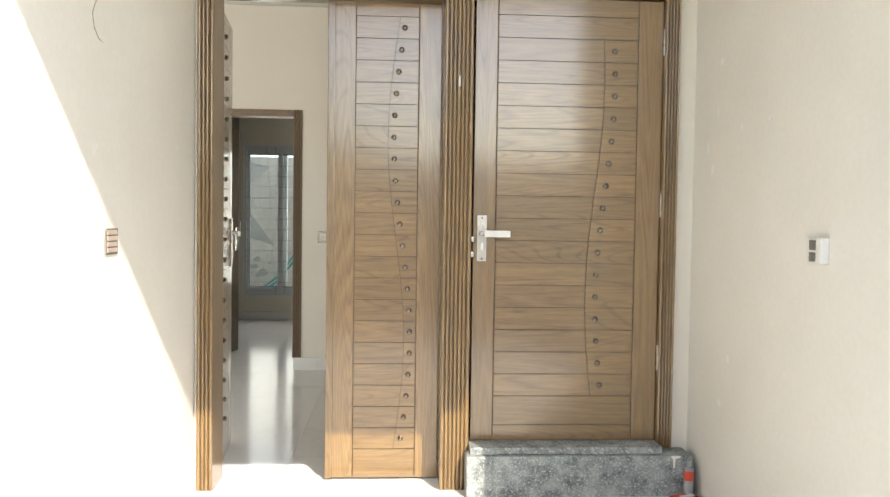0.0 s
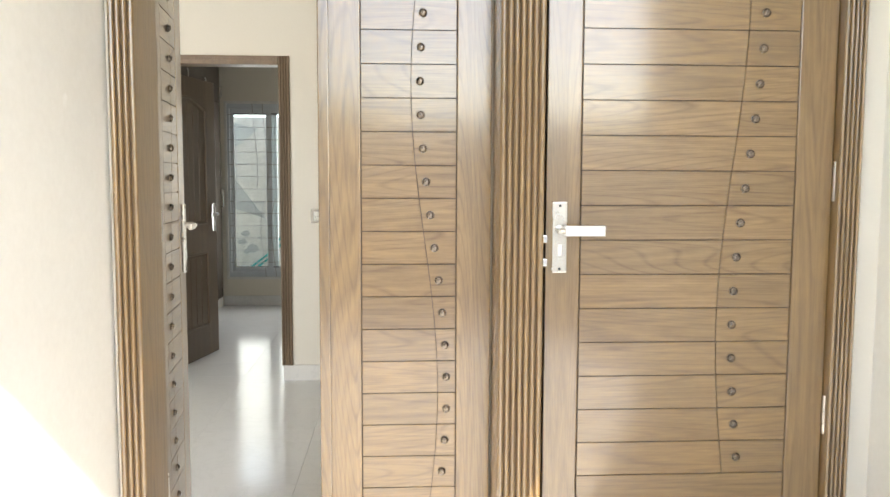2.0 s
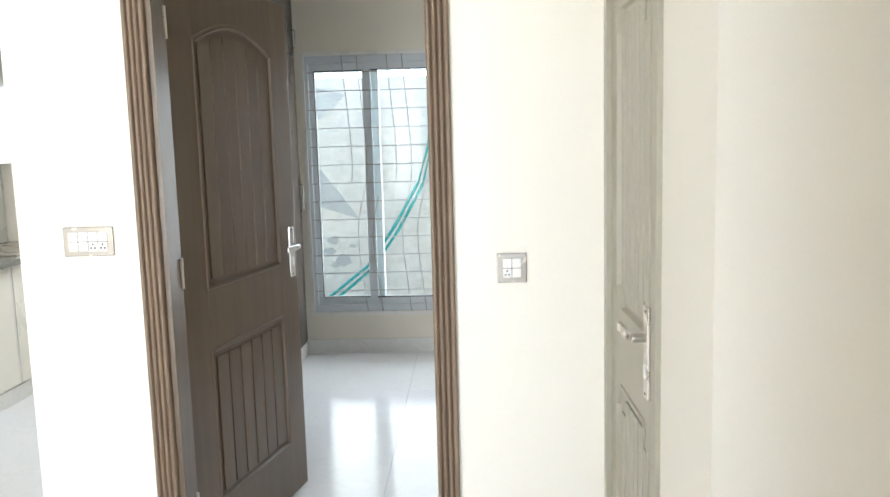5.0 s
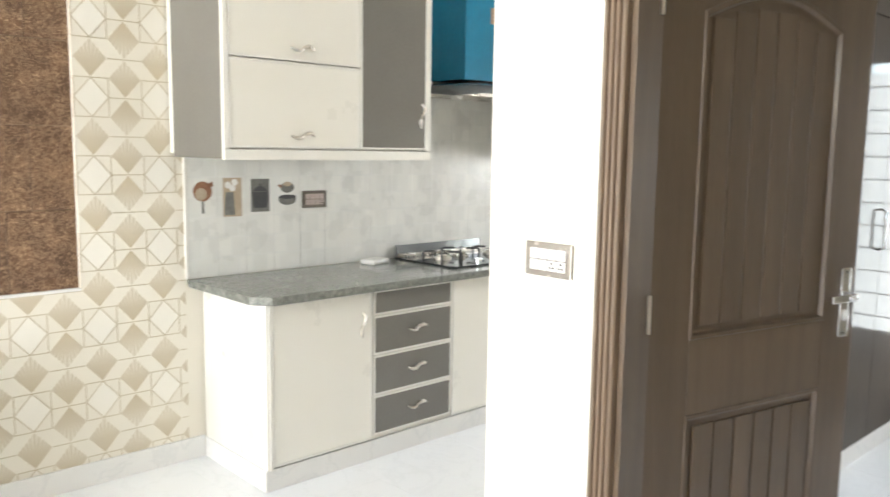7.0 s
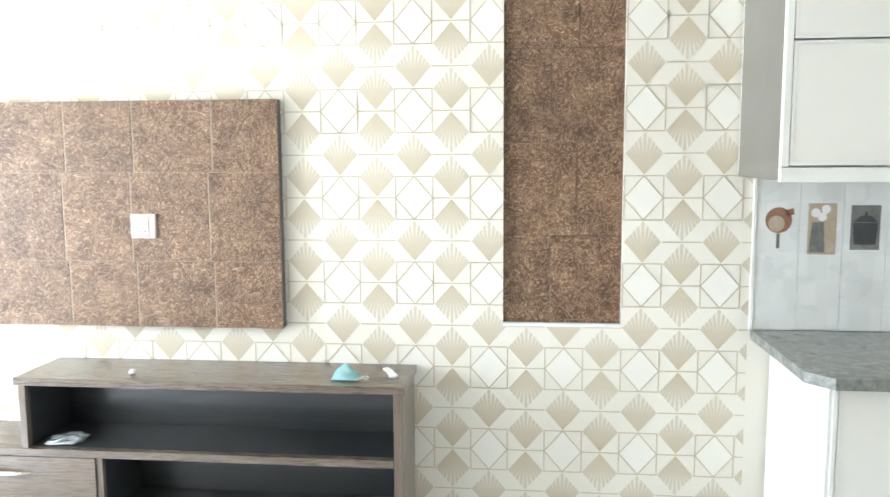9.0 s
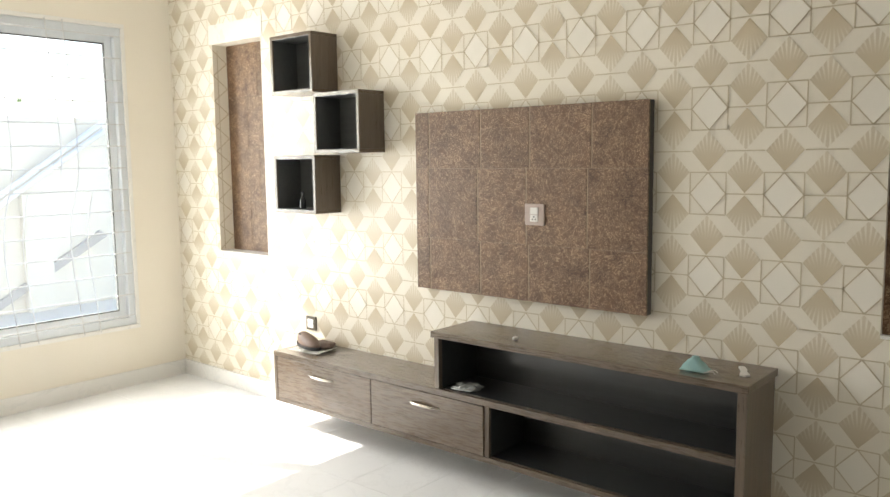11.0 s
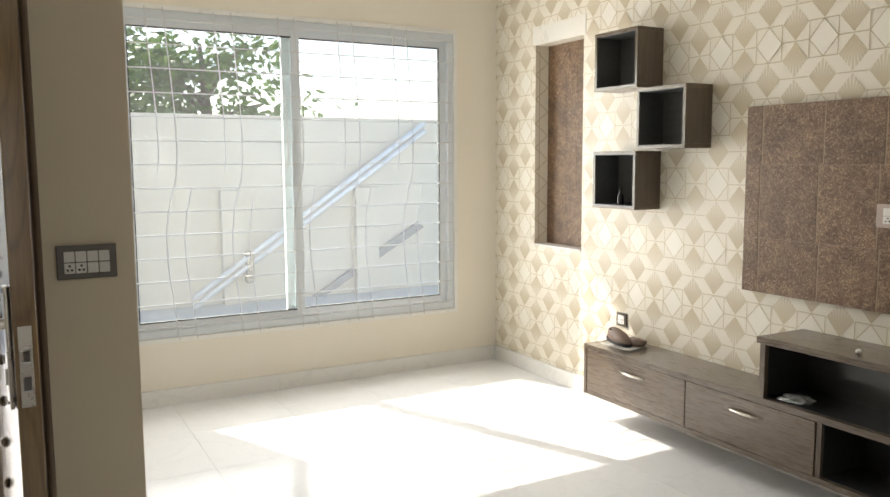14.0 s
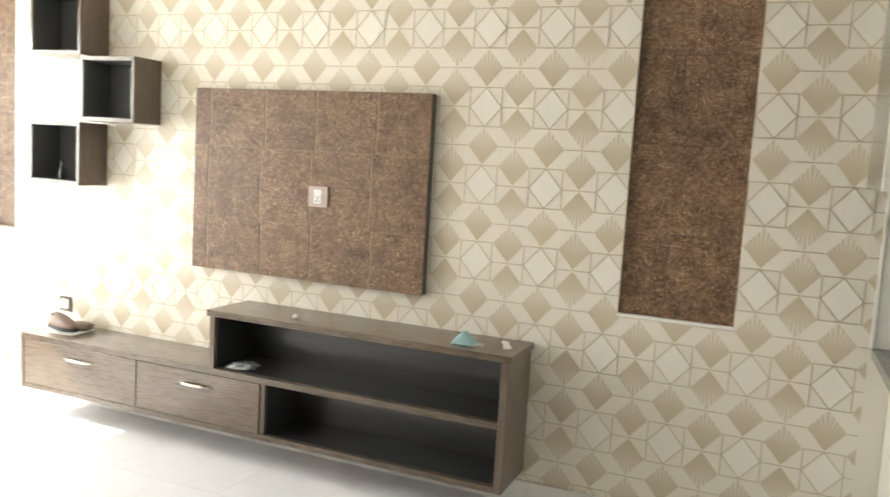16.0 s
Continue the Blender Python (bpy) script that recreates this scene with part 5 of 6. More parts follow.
u1 = base_unit("cream laminate kitchen base cabinet with one door", K0, 9.034)
part("end_panel", B(XW + 0.016, XC - 0.002, K0 - 0.016, K0 - 0.001, 0.0, 0.748, 0.001), M_EDGE, u1)
d = front(u1, K0 + 0.012, 9.03, 0.012, 0.745, M_CREAMLAM)
s_handle(d, (XC, 8.965, 0.59), True)
part("corner_profile", B(XC - 0.004, XC + 0.004, K0 - 0.004, K0 + 0.010, 0.0, 0.748, 0.002), M_EDGE, u1)
u2 = base_unit("kitchen base cabinet with four grey drawers", 9.037, 9.558)
for i in range(4):
    lo, hi = (0.025, 0.226, 0.427, 0.622)[i], (0.222, 0.423, 0.618, 0.742)[i]
    d = front(u2, 9.04, 9.555, lo, hi, M_GREYLAM, name="drawer_front")
    if i < 3:
        s_handle(d, (XC, 9.31, (lo + hi) / 2 + 0.01))
u3 = base_unit("cream laminate kitchen base cabinet with two doors", 9.561, 10.64)
d = front(u3, 9.564, 10.098, 0.012, 0.745, M_CREAMLAM)
s_handle(d, (XC, 10.05, 0.59), True)
d = front(u3, 10.102, 10.636, 0.012, 0.745, M_CREAMLAM)
s_handle(d, (XC, 10.15, 0.59), True)
u4 = base_unit("cream laminate sink base cabinet with two doors", 10.644, 11.64)
d = front(u4, 10.648, 11.14, 0.012, 0.745, M_CREAMLAM)
s_handle(d, (XC, 11.09, 0.59), True)
d = front(u4, 11.144, 11.636, 0.012, 0.745, M_CREAMLAM)
s_handle(d, (XC, 11.19, 0.59), True)
pl = thing("plinth", "pale tiled plinth under the kitchen cabinets", "plinth", (0, 0, 0), kind="structure")
part("front", B(XC - 0.03, XC - 0.012, K0 - 0.02, 11.64, 0, 0.099, 0.002), M_SKIRT, pl)
part("end", B(XW + 0.0145, XC - 0.031, K0 - 0.02, K0 - 0.004, 0, 0.099, 0.002), M_SKIRT, pl)
wt = thing("worktop", "polished grey-green granite kitchen worktop with a clipped corner", "worktop", (0, 0, 0.852))
part("slab", prism(bmesh.new(), [(XW + 0.012, 8.385), (-3.33, 8.385), (-3.25, 8.45), (-3.25, 11.64), (XW + 0.012, 11.64)], "z", 0.014, 0.036), M_COUNTER, wt)
part("nosing", prism(bmesh.new(), [(XW + 0.012, 8.388), (-3.331, 8.388), (-3.253, 8.452), (-3.253, 11.638), (XW + 0.012, 11.638)], "z", 0.0, 0.013), M_COUNTER, wt)

spb = thing("wall_splashback", "pale marbled splashback tiles above the worktop", "tiles", (XW, 0, 0), kind="structure")
part("backing", B(0.0005, 0.0065, 8.392, 11.64, 0.889, 2.35), M_SPLASH, spb)
part("end_trim", B(0.0005, 0.014, 8.38, 8.391, 0.889, 1.462, 0.001), M_EDGE, spb)
ty = 8.392
while ty < 11.6:
    for c, dd in ((0.8895, 1.185), (1.1865, 1.54), (1.5415, 1.895)):
        if c > 1.5 and ty < 9.36:
            continue
        part("tile", B(0.004, 0.0095, ty + 0.0004, min(ty + 0.1546, 11.639), c, dd, 0.0006), M_SPLASH, spb)
    ty += 0.155


def wall_unit(label, y0, y1, z0, z1, xf):
    th = thing("wall_cabinet", label, "cabinet", (0, 0, 0), group="kitchen wall cabinets")
    part("side_panel", B(XW + 0.09, xf - 0.022, y0, y0 + 0.018, z0, z1, 0.001), M_GREYLAM, th)
    part("side_panel", B(XW + 0.011, xf - 0.022, y1 - 0.018, y1, z0, z1, 0.001), M_GREYLAM, th)
    part("bottom_panel", B(XW + 0.09, xf - 0.022, y0 + 0.018, y1 - 0.018, z0, z0 + 0.018, 0.001), M_CREAMLAM, th)
    part("carcass", B(XW + 0.012, xf - 0.03, y0 + 0.018, y1 - 0.018, z0 + 0.018, z1), M_CREAMLAM, th)
    part("lower_rail", B(xf - 0.021, xf + 0.003, y0 - 0.002, y1 + 0.002, z0 - 0.004, z0 + 0.040, 0.002), M_EDGE, th)
    part("edge_post", B(xf - 0.021, xf + 0.003, y0 - 0.002, y0 + 0.020, z0 + 0.041, z1, 0.002), M_EDGE, th)
    part("edge_post", B(xf - 0.021, xf + 0.003, y1 - 0.022, y1 + 0.002, z0 + 0.041, z1, 0.002), M_EDGE, th)
    return th


XF = -3.355
w1 = wall_unit("kitchen wall cabinet with cream lift-up flaps and a grey door", 8.30, 9.418, 1.466, 2.40, XF)
for lo, hi in ((1.512, 1.878), (1.884, 2.25), (2.256, 2.40)):
    d = front(w1, 8.322, 8.984, lo, hi, M_CREAMLAM, XF, "flap")
    if hi < 2.3:
        s_handle(d, (XF, 8.667, lo + 0.055))
d = front(w1, 8.988, 9.395, 1.512, 2.40, M_GREYLAM, XF)
s_handle(d, (XF, 9.35, 1.68), True)
w2 = wall_unit("kitchen wall cabinet with grey gloss doors beyond the hood", 10.55, 11.63, 1.466, 2.40, XF)
d = front(w2, 10.572, 11.088, 1.512, 2.40, M_GREYLAM, XF)
s_handle(d, (XF, 10.62, 1.68), True)
d = front(w2, 11.092, 11.608, 1.512, 2.40, M_GREYLAM, XF)
s_handle(d, (XF, 11.14, 1.68), True)

hd = thing("cooker_hood", "cooker hood with blue-filmed chimney and smoked glass canopy", "cooker hood", (XW, 10.09, 1.84))
part("chimney", B(0.012, 0.30, -0.17, 0.17, 0.075, 0.62, 0.004), M_BLUE, hd, "steel duct still wrapped in blue film")
part("label", B(0.3005, 0.3025, 0.03, 0.12, 0.40, 0.49, 0.0005), M_PRINTTAN, hd, "small paper label with printed bars")
for k in range(3):
    part("printed_bar", B(0.303, 0.304, 0.042, 0.108, 0.417 + 0.02 * k, 0.425 + 0.02 * k), M_PRINTGREY, hd)
bm = bmesh.new()
n = 12
rows = []
for i in range(n + 1):
    f = i / n - 0.5
    y = 0.70 * f
    e = 0.44 + 0.05 * math.cos(math.pi * f)
    drop = 0.05 * (2 * f) ** 2
    rows.append([bm.verts.new(p) for p in ((0.012, y, 0.006), (e, y, -0.004 - drop * 0.6), (e, y, 0.008 - drop * 0.6), (0.31, y, 0.062 - drop * 0.8), (0.012, y, 0.074 - drop * 0.8))])
for a, b in zip(rows, rows[1:]):
    for i in range(5):
        j = (i + 1) % 5
        bm.faces.new((a[i], a[j], b[j], b[i]))
bm.faces.new(rows[0]), bm.faces.new(rows[-1])
part("canopy", bm, M_SMOKE, hd, "curved smoked grey glass canopy", True)
part("under_plate", B(0.02, 0.38, -0.30, 0.30, -0.022, -0.001, 0.004), M_STEEL, hd)
part("lamp", disc(bmesh.new(), (0.25, -0.18, -0.022), 0.03, -0.018, "z", 18), M_PLATE, hd)
part("lamp", disc(bmesh.new(), (0.25, 0.18, -0.022), 0.03, -0.018, "z", 18), M_PLATE, hd)

hb = thing("gas_hob", "black glass gas hob with iron pan rests", "hob", (-3.62, 9.98, 0.8885))
part("glass_top", B(-0.25, 0.25, -0.36, 0.36, 0.0, 0.010, 0.003), M_BLACK, hb)
for bx_, by in ((-0.02, -0.20), (-0.02, 0.20), (-0.08, 0.0)):
    bn = part("burner", disc(disc(bmesh.new(), (bx_, by, 0.010), 0.05, 0.014, "z", 20), (bx_, by, 0.024), 0.033, 0.012, "z", 20), M_STEEL, hb)
    for k in range(4):
        a = math.pi / 4 + math.pi / 2 * k
        ca, sa = math.cos(a), math.sin(a)
        part("pan_rest", tube(bmesh.new(), [(bx_ + 0.11 * ca, by + 0.11 * sa, 0.011), (bx_ + 0.11 * ca, by + 0.11 * sa, 0.05), (bx_ + 0.10 * ca, by + 0.10 * sa, 0.055), (bx_ + 0.035 * ca, by + 0.035 * sa, 0.055)], 0.006, 6), M_IRON, bn)
for k in range(3):
    part("knob", disc(bmesh.new(), (0.19, -0.12 + 0.12 * k, 0.010), 0.02, 0.024, "z", 18), M_CHROME, hb)
part("lid", prism(bmesh.new(), [(-0.256, 0.0105), (-0.249, 0.0105), (-0.265, 0.075), (-0.272, 0.075)], "y", -0.34, 0.34), M_SMOKE, hb, "raised smoked glass lid")
part("rear_trim", B(-0.248, -0.20, -0.34, 0.34, 0.0105, 0.03, 0.003), M_STEEL, hb, "brushed steel rear strip")
th = thing("paper_packet", "white folded paper packet on the worktop", "packet", (-3.80, 9.42, 0.8885), 15)
part("wrap", B(-0.05, 0.05, -0.07, 0.07, 0, 0.028, 0.01), M_PAPERW, th)

sk = thing("kitchen_sink", "steel inset sink with a rimmed bowl", "sink", (-3.58, 11.15, 0.8885))
bm = bmesh.new()
box(bm, -0.24, 0.24, -0.40, -0.33, 0, 0.008, 0.002)
box(bm, -0.24, 0.24, 0.33, 0.40, 0, 0.008, 0.002)
box(bm, -0.24, -0.17, -0.33, 0.33, 0, 0.008, 0.002)
box(bm, 0.17, 0.24, -0.33, 0.33, 0, 0.008, 0.002)
part("rim", bm, M_STEEL, sk)
part("bowl_floor", B(-0.17, 0.17, -0.33, 0.33, 0.0, 0.003), M_STEEL, sk)
tp = thing("wall_tap", "chrome wall-mounted kitchen tap", "tap", (XW + 0.0098, 11.15, 1.09))
bm = bmesh.new()
for dy in (-0.09, 0.09):
    disc(bm, (0, dy, 0), 0.028, 0.012, "x", 18)
    tube(bm, [(0.01, dy, 0), (0.06, dy, 0)], 0.013, 10)
tube(bm, [(0.06, -0.1, 0), (0.06, 0.1, 0)], 0.015, 10)
part("body", bm, M_CHROME, tp, "", True)
part("spout", tube(bmesh.new(), [(0.06, 0, 0.01), (0.07, 0, 0.06), (0.13, 0, 0.09), (0.2, 0, 0.08), (0.23, 0, 0.04)], 0.009, 10), M_CHROME, tp, "", True)
for dy in (-0.09, 0.09):
    part("tap_handle", disc(bmesh.new(), (0.062, dy, 0.012), 0.018, 0.035, "z", 12), M_CHROME, tp)


def decal(y, z, kind, x=XW + 0.0098):
    """A printed picture tile: flat shapes laid on a tile."""
    th = thing("picture_tile", {"pan": "printed tile picture of a brown pan", "jug": "printed tile picture of white flowers in a jug", "pot": "printed tile picture of a grey cooking pot", "bowl": "printed tile picture of a teapot above a bowl"}[kind], "tile picture", (x, y, z), group="picture tiles")
    if kind == "pan":
        bm = disc(bmesh.new(), (0, 0, 0.105), 0.048, 0.0008, "x", 24)
        part("pan", bm, M_FRUIT, th)
        part("gleam", disc(bmesh.new(), (0.0009, -0.008, 0.092), 0.03, 0.0005, "x", 20), M_PRINTTAN, th)
        part("stem", B(0, 0.0008, -0.006, 0.006, 0.0, 0.056), M_PRINTGREY, th)
        part("leaf", prism(bmesh.new(), [(0.02, 0.14), (0.052, 0.15), (0.055, 0.128), (0.035, 0.12)], "x", 0.0, 0.0008), M_FRUIT, th)
    elif kind == "jug":
        part("ground", B(0, 0.0006, -0.05, 0.05, 0.0, 0.19), M_PRINTTAN, th)
        part("jug", prism(bmesh.new(), [(-0.044, 0.008), (0.012, 0.008), (0.006, 0.12), (-0.036, 0.12)], "x", 0.0006, 0.0011), M_PRINTGREY, th)
        for dy, dz in ((-0.024, 0.155), (0.012, 0.168), (0.0, 0.14)):
            part("flower", disc(bmesh.new(), (0.0006, dy, dz), 0.017, 0.0008, "x", 9), M_PAPERW, th)
    elif kind == "pot":
        part("ground", B(0, 0.0006, -0.052, 0.052, 0.0, 0.165), M_PRINTGREY, th)
        part("pot", prism(bmesh.new(), [(-0.038, 0.02), (0.038, 0.02), (0.044, 0.10), (-0.044, 0.10)], "x", 0.0006, 0.0011), M_IRON, th)
        part("lid", prism(bmesh.new(), [(-0.044, 0.103), (0.044, 0.103), (0.02, 0.125), (0.006, 0.128), (0.004, 0.142), (-0.004, 0.142), (-0.006, 0.128), (-0.02, 0.125)], "x", 0.0006, 0.0011), M_IRON, th)
    else:
        part("bowl", prism(bmesh.new(), [(0.052 * math.cos(math.pi * k / 10), 0.03 + 0.036 * math.sin(2 * math.pi * k / 20) * 0 - 0.028 * math.sin(math.pi * k / 10) + 0.03) for k in range(11)] + [(-0.052, 0.075), (0.052, 0.075)], "x", 0, 0.0008), M_PRINTGREY, th)
        part("broth", prism(bmesh.new(), [(0.05 * math.cos(2 * math.pi * k / 20), 0.075 + 0.011 * math.sin(2 * math.pi * k / 20)) for k in range(20)], "x", 0.0008, 0.0014), M_IRON, th)
        part("teapot", prism(bmesh.new(), [(0.04 * math.cos(2 * math.pi * k / 20), 0.122 + 0.027 * math.sin(2 * math.pi * k / 20)) for k in range(20)], "x", 0.0, 0.0009), M_PRINTGREY, th)
        part("lid", prism(bmesh.new(), [(0.026 * math.cos(2 * math.pi * k / 16), 0.140 + 0.012 * math.sin(2 * math.pi * k / 16)) for k in range(16)], "x", 0.0009, 0.0014), M_PRINTTAN, th)
        part("spout", prism(bmesh.new(), [(-0.036, 0.118), (-0.056, 0.134), (-0.052, 0.14), (-0.034, 0.132)], "x", 0.0, 0.0009), M_FRUIT, th)


for y, z, kd in ((8.472, 1.198, "pan"), (8.627, 1.176, "jug"), (8.78, 1.194, "pot"), (8.937, 1.190, "bowl"), (10.86, 1.198, "pan"), (11.06, 1.176, "jug"), (11.26, 1.194, "pot")):
    decal(y, z, kd)

# ---- bedroom ----
wd = thing("wardrobe", "built-in grey-brown gloss wardrobe with steel handles", "wardrobe", (-1.737, 9.9, 0.10))
part("carcass", B(-0.148, -0.022, -0.22, 1.735, 0.0, 2.75), M_WARD, wd)
for a, b in ((-0.22, 0.42), (0.424, 1.06), (1.064, 1.73)):
    for c, d_ in ((0.0, 2.05), (2.056, 2.75)):
        dr = part("wardrobe_door", B(-0.02, 0.0, a, b, c, d_, 0.001), M_WARD, wd)
        if c == 0.0:
            part("handle", tube(bmesh.new(), [(0.0, b - 0.05, 0.96), (0.028, b - 0.05, 0.97), (0.03, b - 0.05, 1.06), (0.028, b - 0.05, 1.15), (0.0, b - 0.05, 1.16)], 0.006, 8), M_CHROME, dr, "chrome bow handle", True)
        else:
            part("handle", tube(bmesh.new(), [(0.0, b - 0.05, 2.10), (0.028, b - 0.05, 2.11), (0.028, b - 0.05, 2.22), (0.0, b - 0.05, 2.23)], 0.006, 8), M_CHROME, dr, "chrome bow handle", True)
struct("baseboard_wardrobe", B(-1.885, -1.739, 9.68, 11.635, 0.0, 0.099, 0.002), M_SKIRT, "white tiled plinth under the wardrobe")

# ---- outside ----
tagged(new("boundary_wall", mesh_of(B(-8.0, 3.2, -1.42, -1.2, -0.12, 2.06, 0.008), "boundary_wall", M_PLASTER)), "weathered grey plastered courtyard wall", "wall", kind="structure")
bw2 = tagged(new("boundary_wall_rear", mesh_of(B(-6.0, 6.0, 13.05, 13.27, -0.12, 2.12, 0.008), "boundary_wall_rear", M_PLASTER_TAN)), "pale plastered wall behind the house", "wall", kind="structure")
# Both triangles are wall shadows, drawn as thin grey plates.
part("cement_patch", prism(bmesh.new(), [(-1.91, 1.403), (-1.97, 1.02), (-1.515, 0.871)], "y", 13.044, 13.0505), M_SHADECEMENT, bw2, "grey triangle painted in for a shadow on the wall")
part("cement_patch", prism(bmesh.new(), [(-1.97, 2.07), (-1.96, 1.71), (-1.78, 1.80), (-1.594, 1.976)], "y", 13.044, 13.0505), M_SHADECEMENT, bw2, "grey triangle painted in for a shadow on the wall")
rnd = random.Random(12)
for k in range(6):
    cx, cz = rnd.uniform(-1.93, -1.56), rnd.uniform(0.45, 0.80)
    r = rnd.uniform(0.02, 0.06)
    part("cement_patch", prism(bmesh.new(), [(cx + r * 1.4 * math.cos(2 * math.pi * i / 11) * rnd.uniform(0.6, 1.1), cz + r * math.sin(2 * math.pi * i / 11) * rnd.uniform(0.6, 1.1)) for i in range(11)], "y", 13.0435 - 0.0004 * k, 13.0505), M_SHADECEMENT, bw2)
# Grey upright bands on the wall, built as short plastered boxes.
for a, b in ((-3.05, -2.8), (-4.75, -4.45)):
    post = tagged(new("gate_pillar", mesh_of(B(a, b, -1.198, -1.10, -0.12, 1.2, 0.006), "gate_pillar", M_PLASTER)), "short plastered box built for an upright grey band", "pillar", group="wall pillars")
pp = thing("leaning_pipe", "pair of white pipes leaning on the courtyard wall", "pipe", (-2.0, -1.0, -0.12))
for dz in (0.0, 0.10):
    part("pipe", tube(bmesh.new(), [(-0.42, 0.06, 0.03 + dz), (-3.42, -0.12, 2.03 + dz)], 0.03, 12), M_PVC, pp, "", True)
part("clamp", B(-1.12, -1.03, -0.05, 0.05, 0.26, 0.62, 0.01), M_PLATEGREY, pp)
# Dark diagonal on the wall, built as a solid grey board.
pk = thing("leaning_plank", "grey board built for a dark diagonal on the courtyard wall", "plank", (-4.03, -1.15, -0.12))
part("board", prism(bmesh.new(), [(0.0, 0.0), (0.16, 0.0), (-1.29, 0.86), (-1.37, 0.79)], "y", -0.03, 0.03), M_BARGREY, pk)
tagged(new("garden_hose", mesh_of(tube(tube(bmesh.new(), [(-1.95, 12.9, 0.06), (-1.8, 12.9, 0.18), (-1.445, 12.9, 0.45), (-1.19, 12.9, 0.80), (-0.966, 12.9, 1.19), (-0.87, 12.9, 1.5), (-0.80, 12.97, 1.95), (-0.79, 13.03, 2.12), (-0.79, 13.16, 2.14)], 0.014, 8),
        [(-1.9, 12.92, 0.03), (-1.74, 12.92, 0.16), (-1.40, 12.92, 0.43), (-1.15, 12.92, 0.78), (-0.93, 12.92, 1.17), (-0.84, 12.92, 1.5), (-0.77, 12.97, 1.95), (-0.755, 13.03, 2.12), (-0.755, 13.16, 2.14)], 0.014, 8), "garden_hose", M_HOSE)), "looped teal garden hose hung over the rear wall", "hose")


def tree(at, h, spread, seed, leaves=2600):
    rnd = random.Random(seed)
    th = thing("tree", "leafy green tree behind the courtyard wall", "tree", at)
    tr = bmesh.new()
    tube(tr, [(0, 0, 0), (0.05, 0.03, h * 0.3), (-0.04, 0.05, h * 0.6), (0.03, 0, h * 0.85)], [0.13, 0.10, 0.07, 0.03], 10)
    tips = []
    for k in range(16):
        a, z = rnd.uniform(0, 6.28), h * rnd.uniform(0.35, 0.8)
        r = spread * rnd.uniform(0.5, 1.0)
        tip = Vector((r * math.cos(a), r * math.sin(a), z + rnd.uniform(0.1, 0.9)))
        mid = Vector((tip.x * 0.5, tip.y * 0.5, (z + tip.z) / 2 + 0.1))
        tube(tr, [(0, 0, z), mid, tip], [0.04, 0.025, 0.008], 6)
        tips += [(tip, 0.75), (mid, 0.5)]
    tips.append((Vector((0, 0, h)), 0.8))
    part("trunk", tr, M_BARK, th, "", True)
    lv = bmesh.new()
    for _ in range(leaves):
        c, rr = rnd.choice(tips)
        p = c + Vector((rnd.gauss(0, 0.42), rnd.gauss(0, 0.42), rnd.gauss(0, 0.32))) * rr
        d = Vector((rnd.uniform(-1, 1), rnd.uniform(-1, 1), rnd.uniform(-0.9, 0.3))).normalized()
        s = d.cross(Vector((rnd.uniform(-1, 1), rnd.uniform(-1, 1), rnd.uniform(0.2, 1)))).normalized()
        ln, w = rnd.uniform(0.12, 0.24), rnd.uniform(0.025, 0.05)
        q = [p, p + d * ln * 0.4 + s * w, p + d * ln, p + d * ln * 0.4 - s * w]
        lv.faces.new([lv.verts.new(v) for v in q])
    tagged(part("crown", lv, M_LEAF, th, "dense narrow leaves"), kind="stuff")


tree((-3.2, -3.7, -0.12), 3.9, 1.25, 4, 3400)
tree((-1.5, -4.3, -0.12), 3.7, 1.2, 9, 3000)

# porch clutter
th = thing("red_tool_box", "small red and grey plastic case beside the step", "case", (1.52, 5.19, 0.0165), 20)
part("body", B(-0.06, 0.06, -0.05, 0.05, 0, 0.03, 0.008), M_RED, th)
part("strip", B(-0.035, 0.035, -0.012, 0.012, 0.031, 0.036, 0.002), M_PAPERW, th)
th = thing("bottle_red_label", "small plastic bottle with red label against the step", "bottle", (1.545, 5.24, 0.0165))
bm = disc(bmesh.new(), (0, 0, 0), 0.022, 0.15, "z", 18)
disc(bm, (0, 0, 0.15), 0.011, 0.03, "z", 14)
part("body", bm, M_CLEAR, th)
part("label", disc(bmesh.new(), (0, 0, 0.09), 0.0228, 0.045, "z", 18), M_RED, th)
th = tagged(new("rubber_ring", mesh_of(tube(bmesh.new(), [(0.06 * math.cos(2 * math.pi * k / 24), 0.06 * math.sin(2 * math.pi * k / 24), 0.008) for k in range(25)], 0.008, 8), "rubber_ring", M_RUBBER)), "black rubber ring on the porch floor", "ring")
th.matrix_world = pose(1.20, 5.12, 0.0165)

# traces on the porch walls and the step
# Pencil scribble on the left wall, built as a thin tube.
wire = tagged(new("loose_wire", mesh_of(tube(bmesh.new(), [(-0.6985, 4.26, 2.02), (-0.697, 4.25, 1.914), (-0.697, 4.219, 1.868), (-0.697, 4.236, 1.826), (-0.697, 4.268, 1.802), (-0.697, 4.305, 1.80)], 0.0009, 6), "loose_wire", M_PRINTTAN)), "thin scribbled line on the porch wall, built as a tube", "wire")


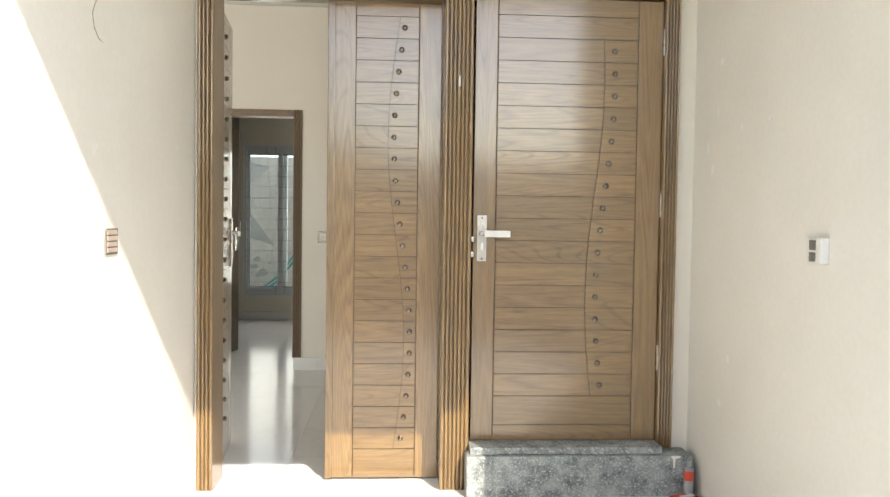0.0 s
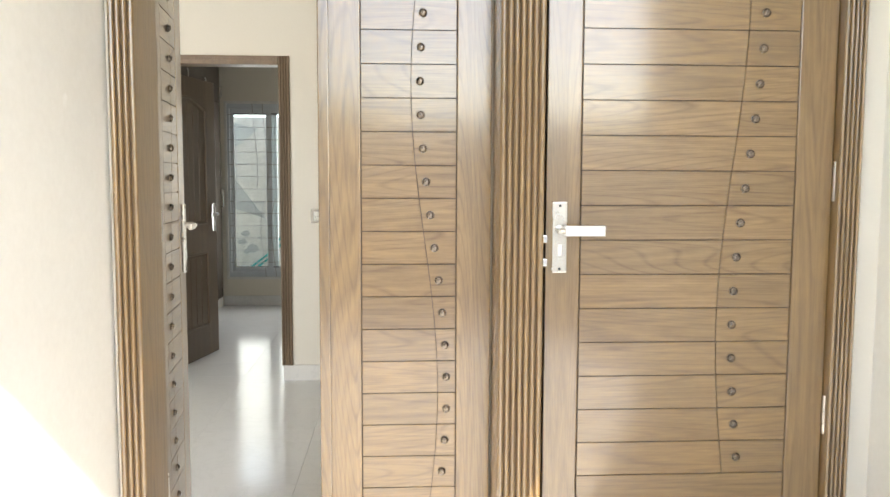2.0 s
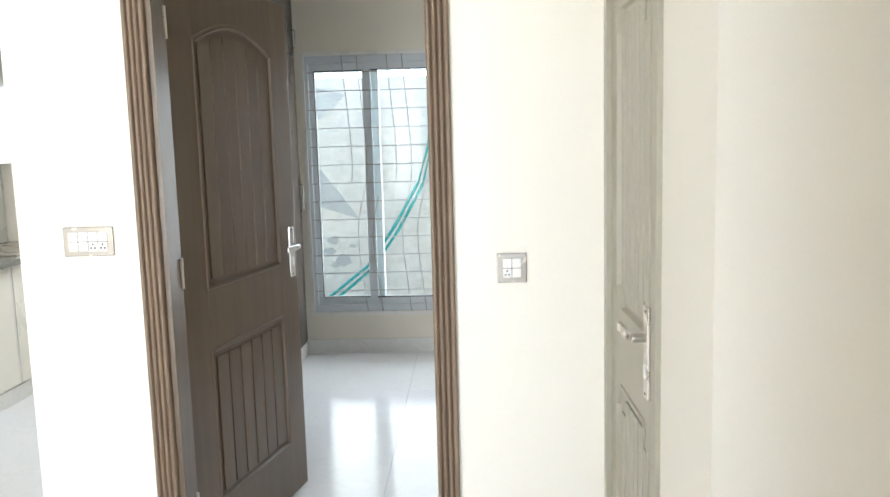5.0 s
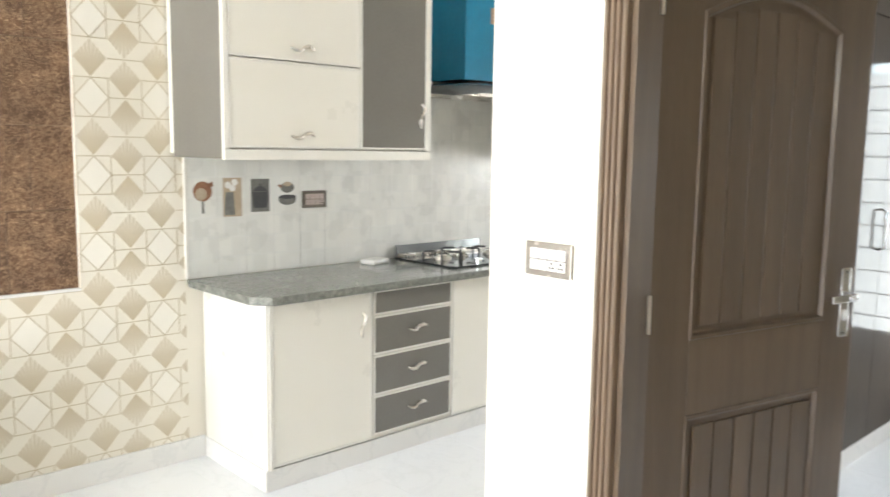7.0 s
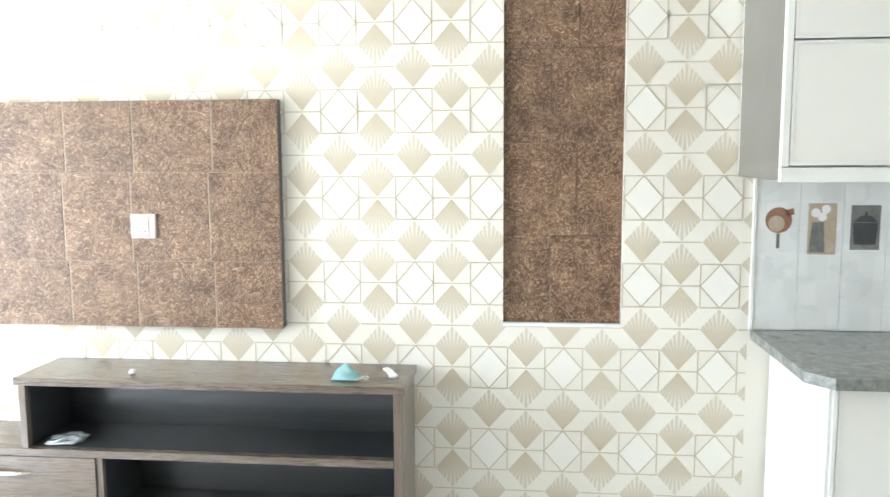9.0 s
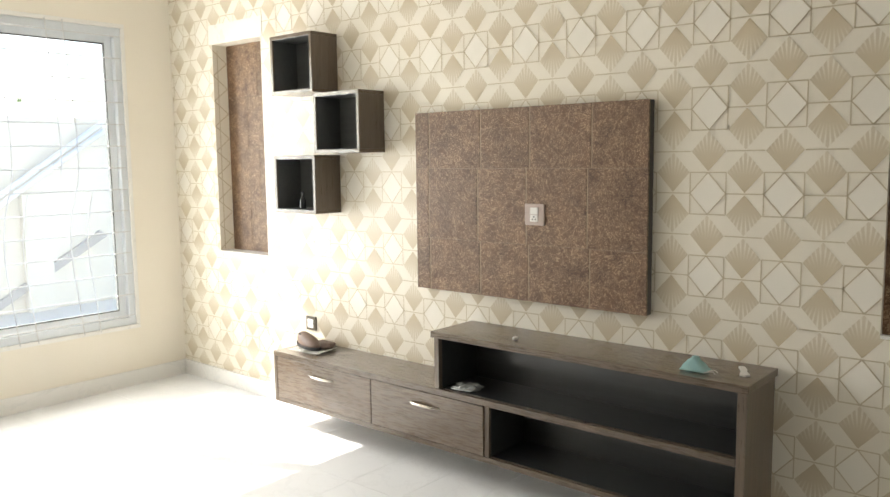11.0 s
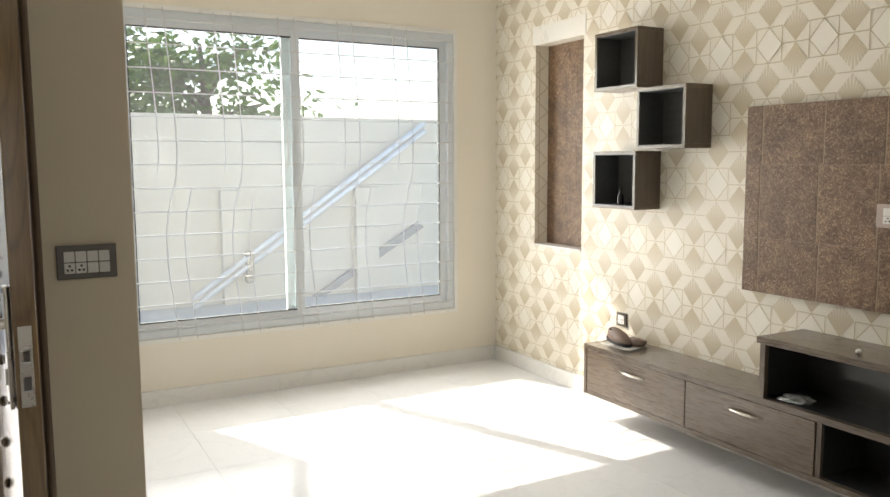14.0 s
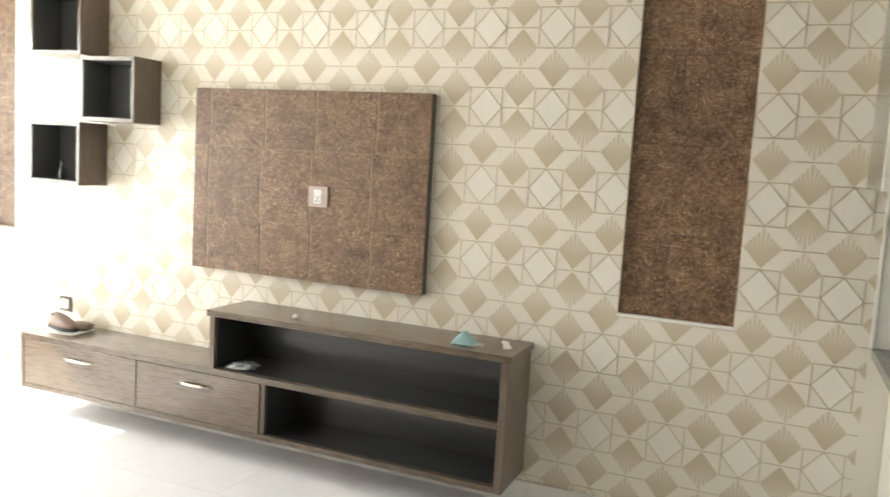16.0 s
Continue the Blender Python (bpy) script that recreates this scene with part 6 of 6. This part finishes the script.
def dab(cy, cz, w, h, seed):
    """A thin uneven dab of white putty on the porch wall."""
    rnd = random.Random(seed)
    pts = [(cy + w * math.cos(2 * math.pi * k / 14) * rnd.uniform(0.7, 1.1), cz + h * math.sin(2 * math.pi * k / 14) * rnd.uniform(0.7, 1.1)) for k in range(14)]
    part("putty_dab", prism(bmesh.new(), pts, "x", 1.5988, 1.6004), M_PUTTY, wall_porch_right, "white putty dab")


for n, (cy, cz, w, h) in enumerate(((5.118, 1.959, 0.012, 0.018), (5.145, 1.748, 0.011, 0.03), (4.905, 1.655, 0.012, 0.012), (5.248, 1.602, 0.012, 0.03), (5.192, 1.499, 0.02, 0.025), (4.98, 0.70, 0.014, 0.02), (4.664, 1.661, 0.01, 0.012))):
    dab(cy, cz, w, h, n)
part("paint_drip", prism(bmesh.new(), [(1.475, 0.2052), (1.52, 0.2052), (1.515, 0.197), (1.496, 0.192), (1.492, 0.15), (1.486, 0.148), (1.484, 0.19), (1.476, 0.196)], "y", 5.2735, 5.2752), M_PUTTY, step, "white paint drip")

# ---- floor tiles, last ----
TS = 0.60
mesh_cache = {}


def floor_tile(x0, x1, y0, y1):
    key = (round(x1 - x0, 3), round(y1 - y0, 3))
    if key not in mesh_cache:
        mesh_cache[key] = mesh_of(B(0.0007, key[0] - 0.0007, 0.0007, key[1] - 0.0007, -0.006, 0.0), "tile", M_TILE)
    ob = new("tile", mesh_cache[key])
    ob.parent = floor
    ob.location = (x0, y0, 0)


def tile_area(x0, x1, y0, y1, ox=XW, oy=YS):
    gx = sorted({x0, x1, *[ox + TS * k for k in range(0, 12) if x0 < ox + TS * k < x1]})
    gy = sorted({y0, y1, *[oy + TS * k for k in range(0, 18) if y0 < oy + TS * k < y1]})
    for a, b in zip(gx, gx[1:]):
        for c, d_ in zip(gy, gy[1:]):
            if b - a > 0.01 and d_ - c > 0.01:
                floor_tile(a, b, c, d_)


tile_area(XW, XE, YS + 0.001, YI)
tile_area(XW, 0.47, YI, 7.308)
tile_area(XW, -0.115, 7.308, YB)
tile_area(-1.525, -0.615, YB, YB2)
tile_area(XW, -1.945, YB, YN)
tile_area(-1.89, 1.68, YB2, YN)
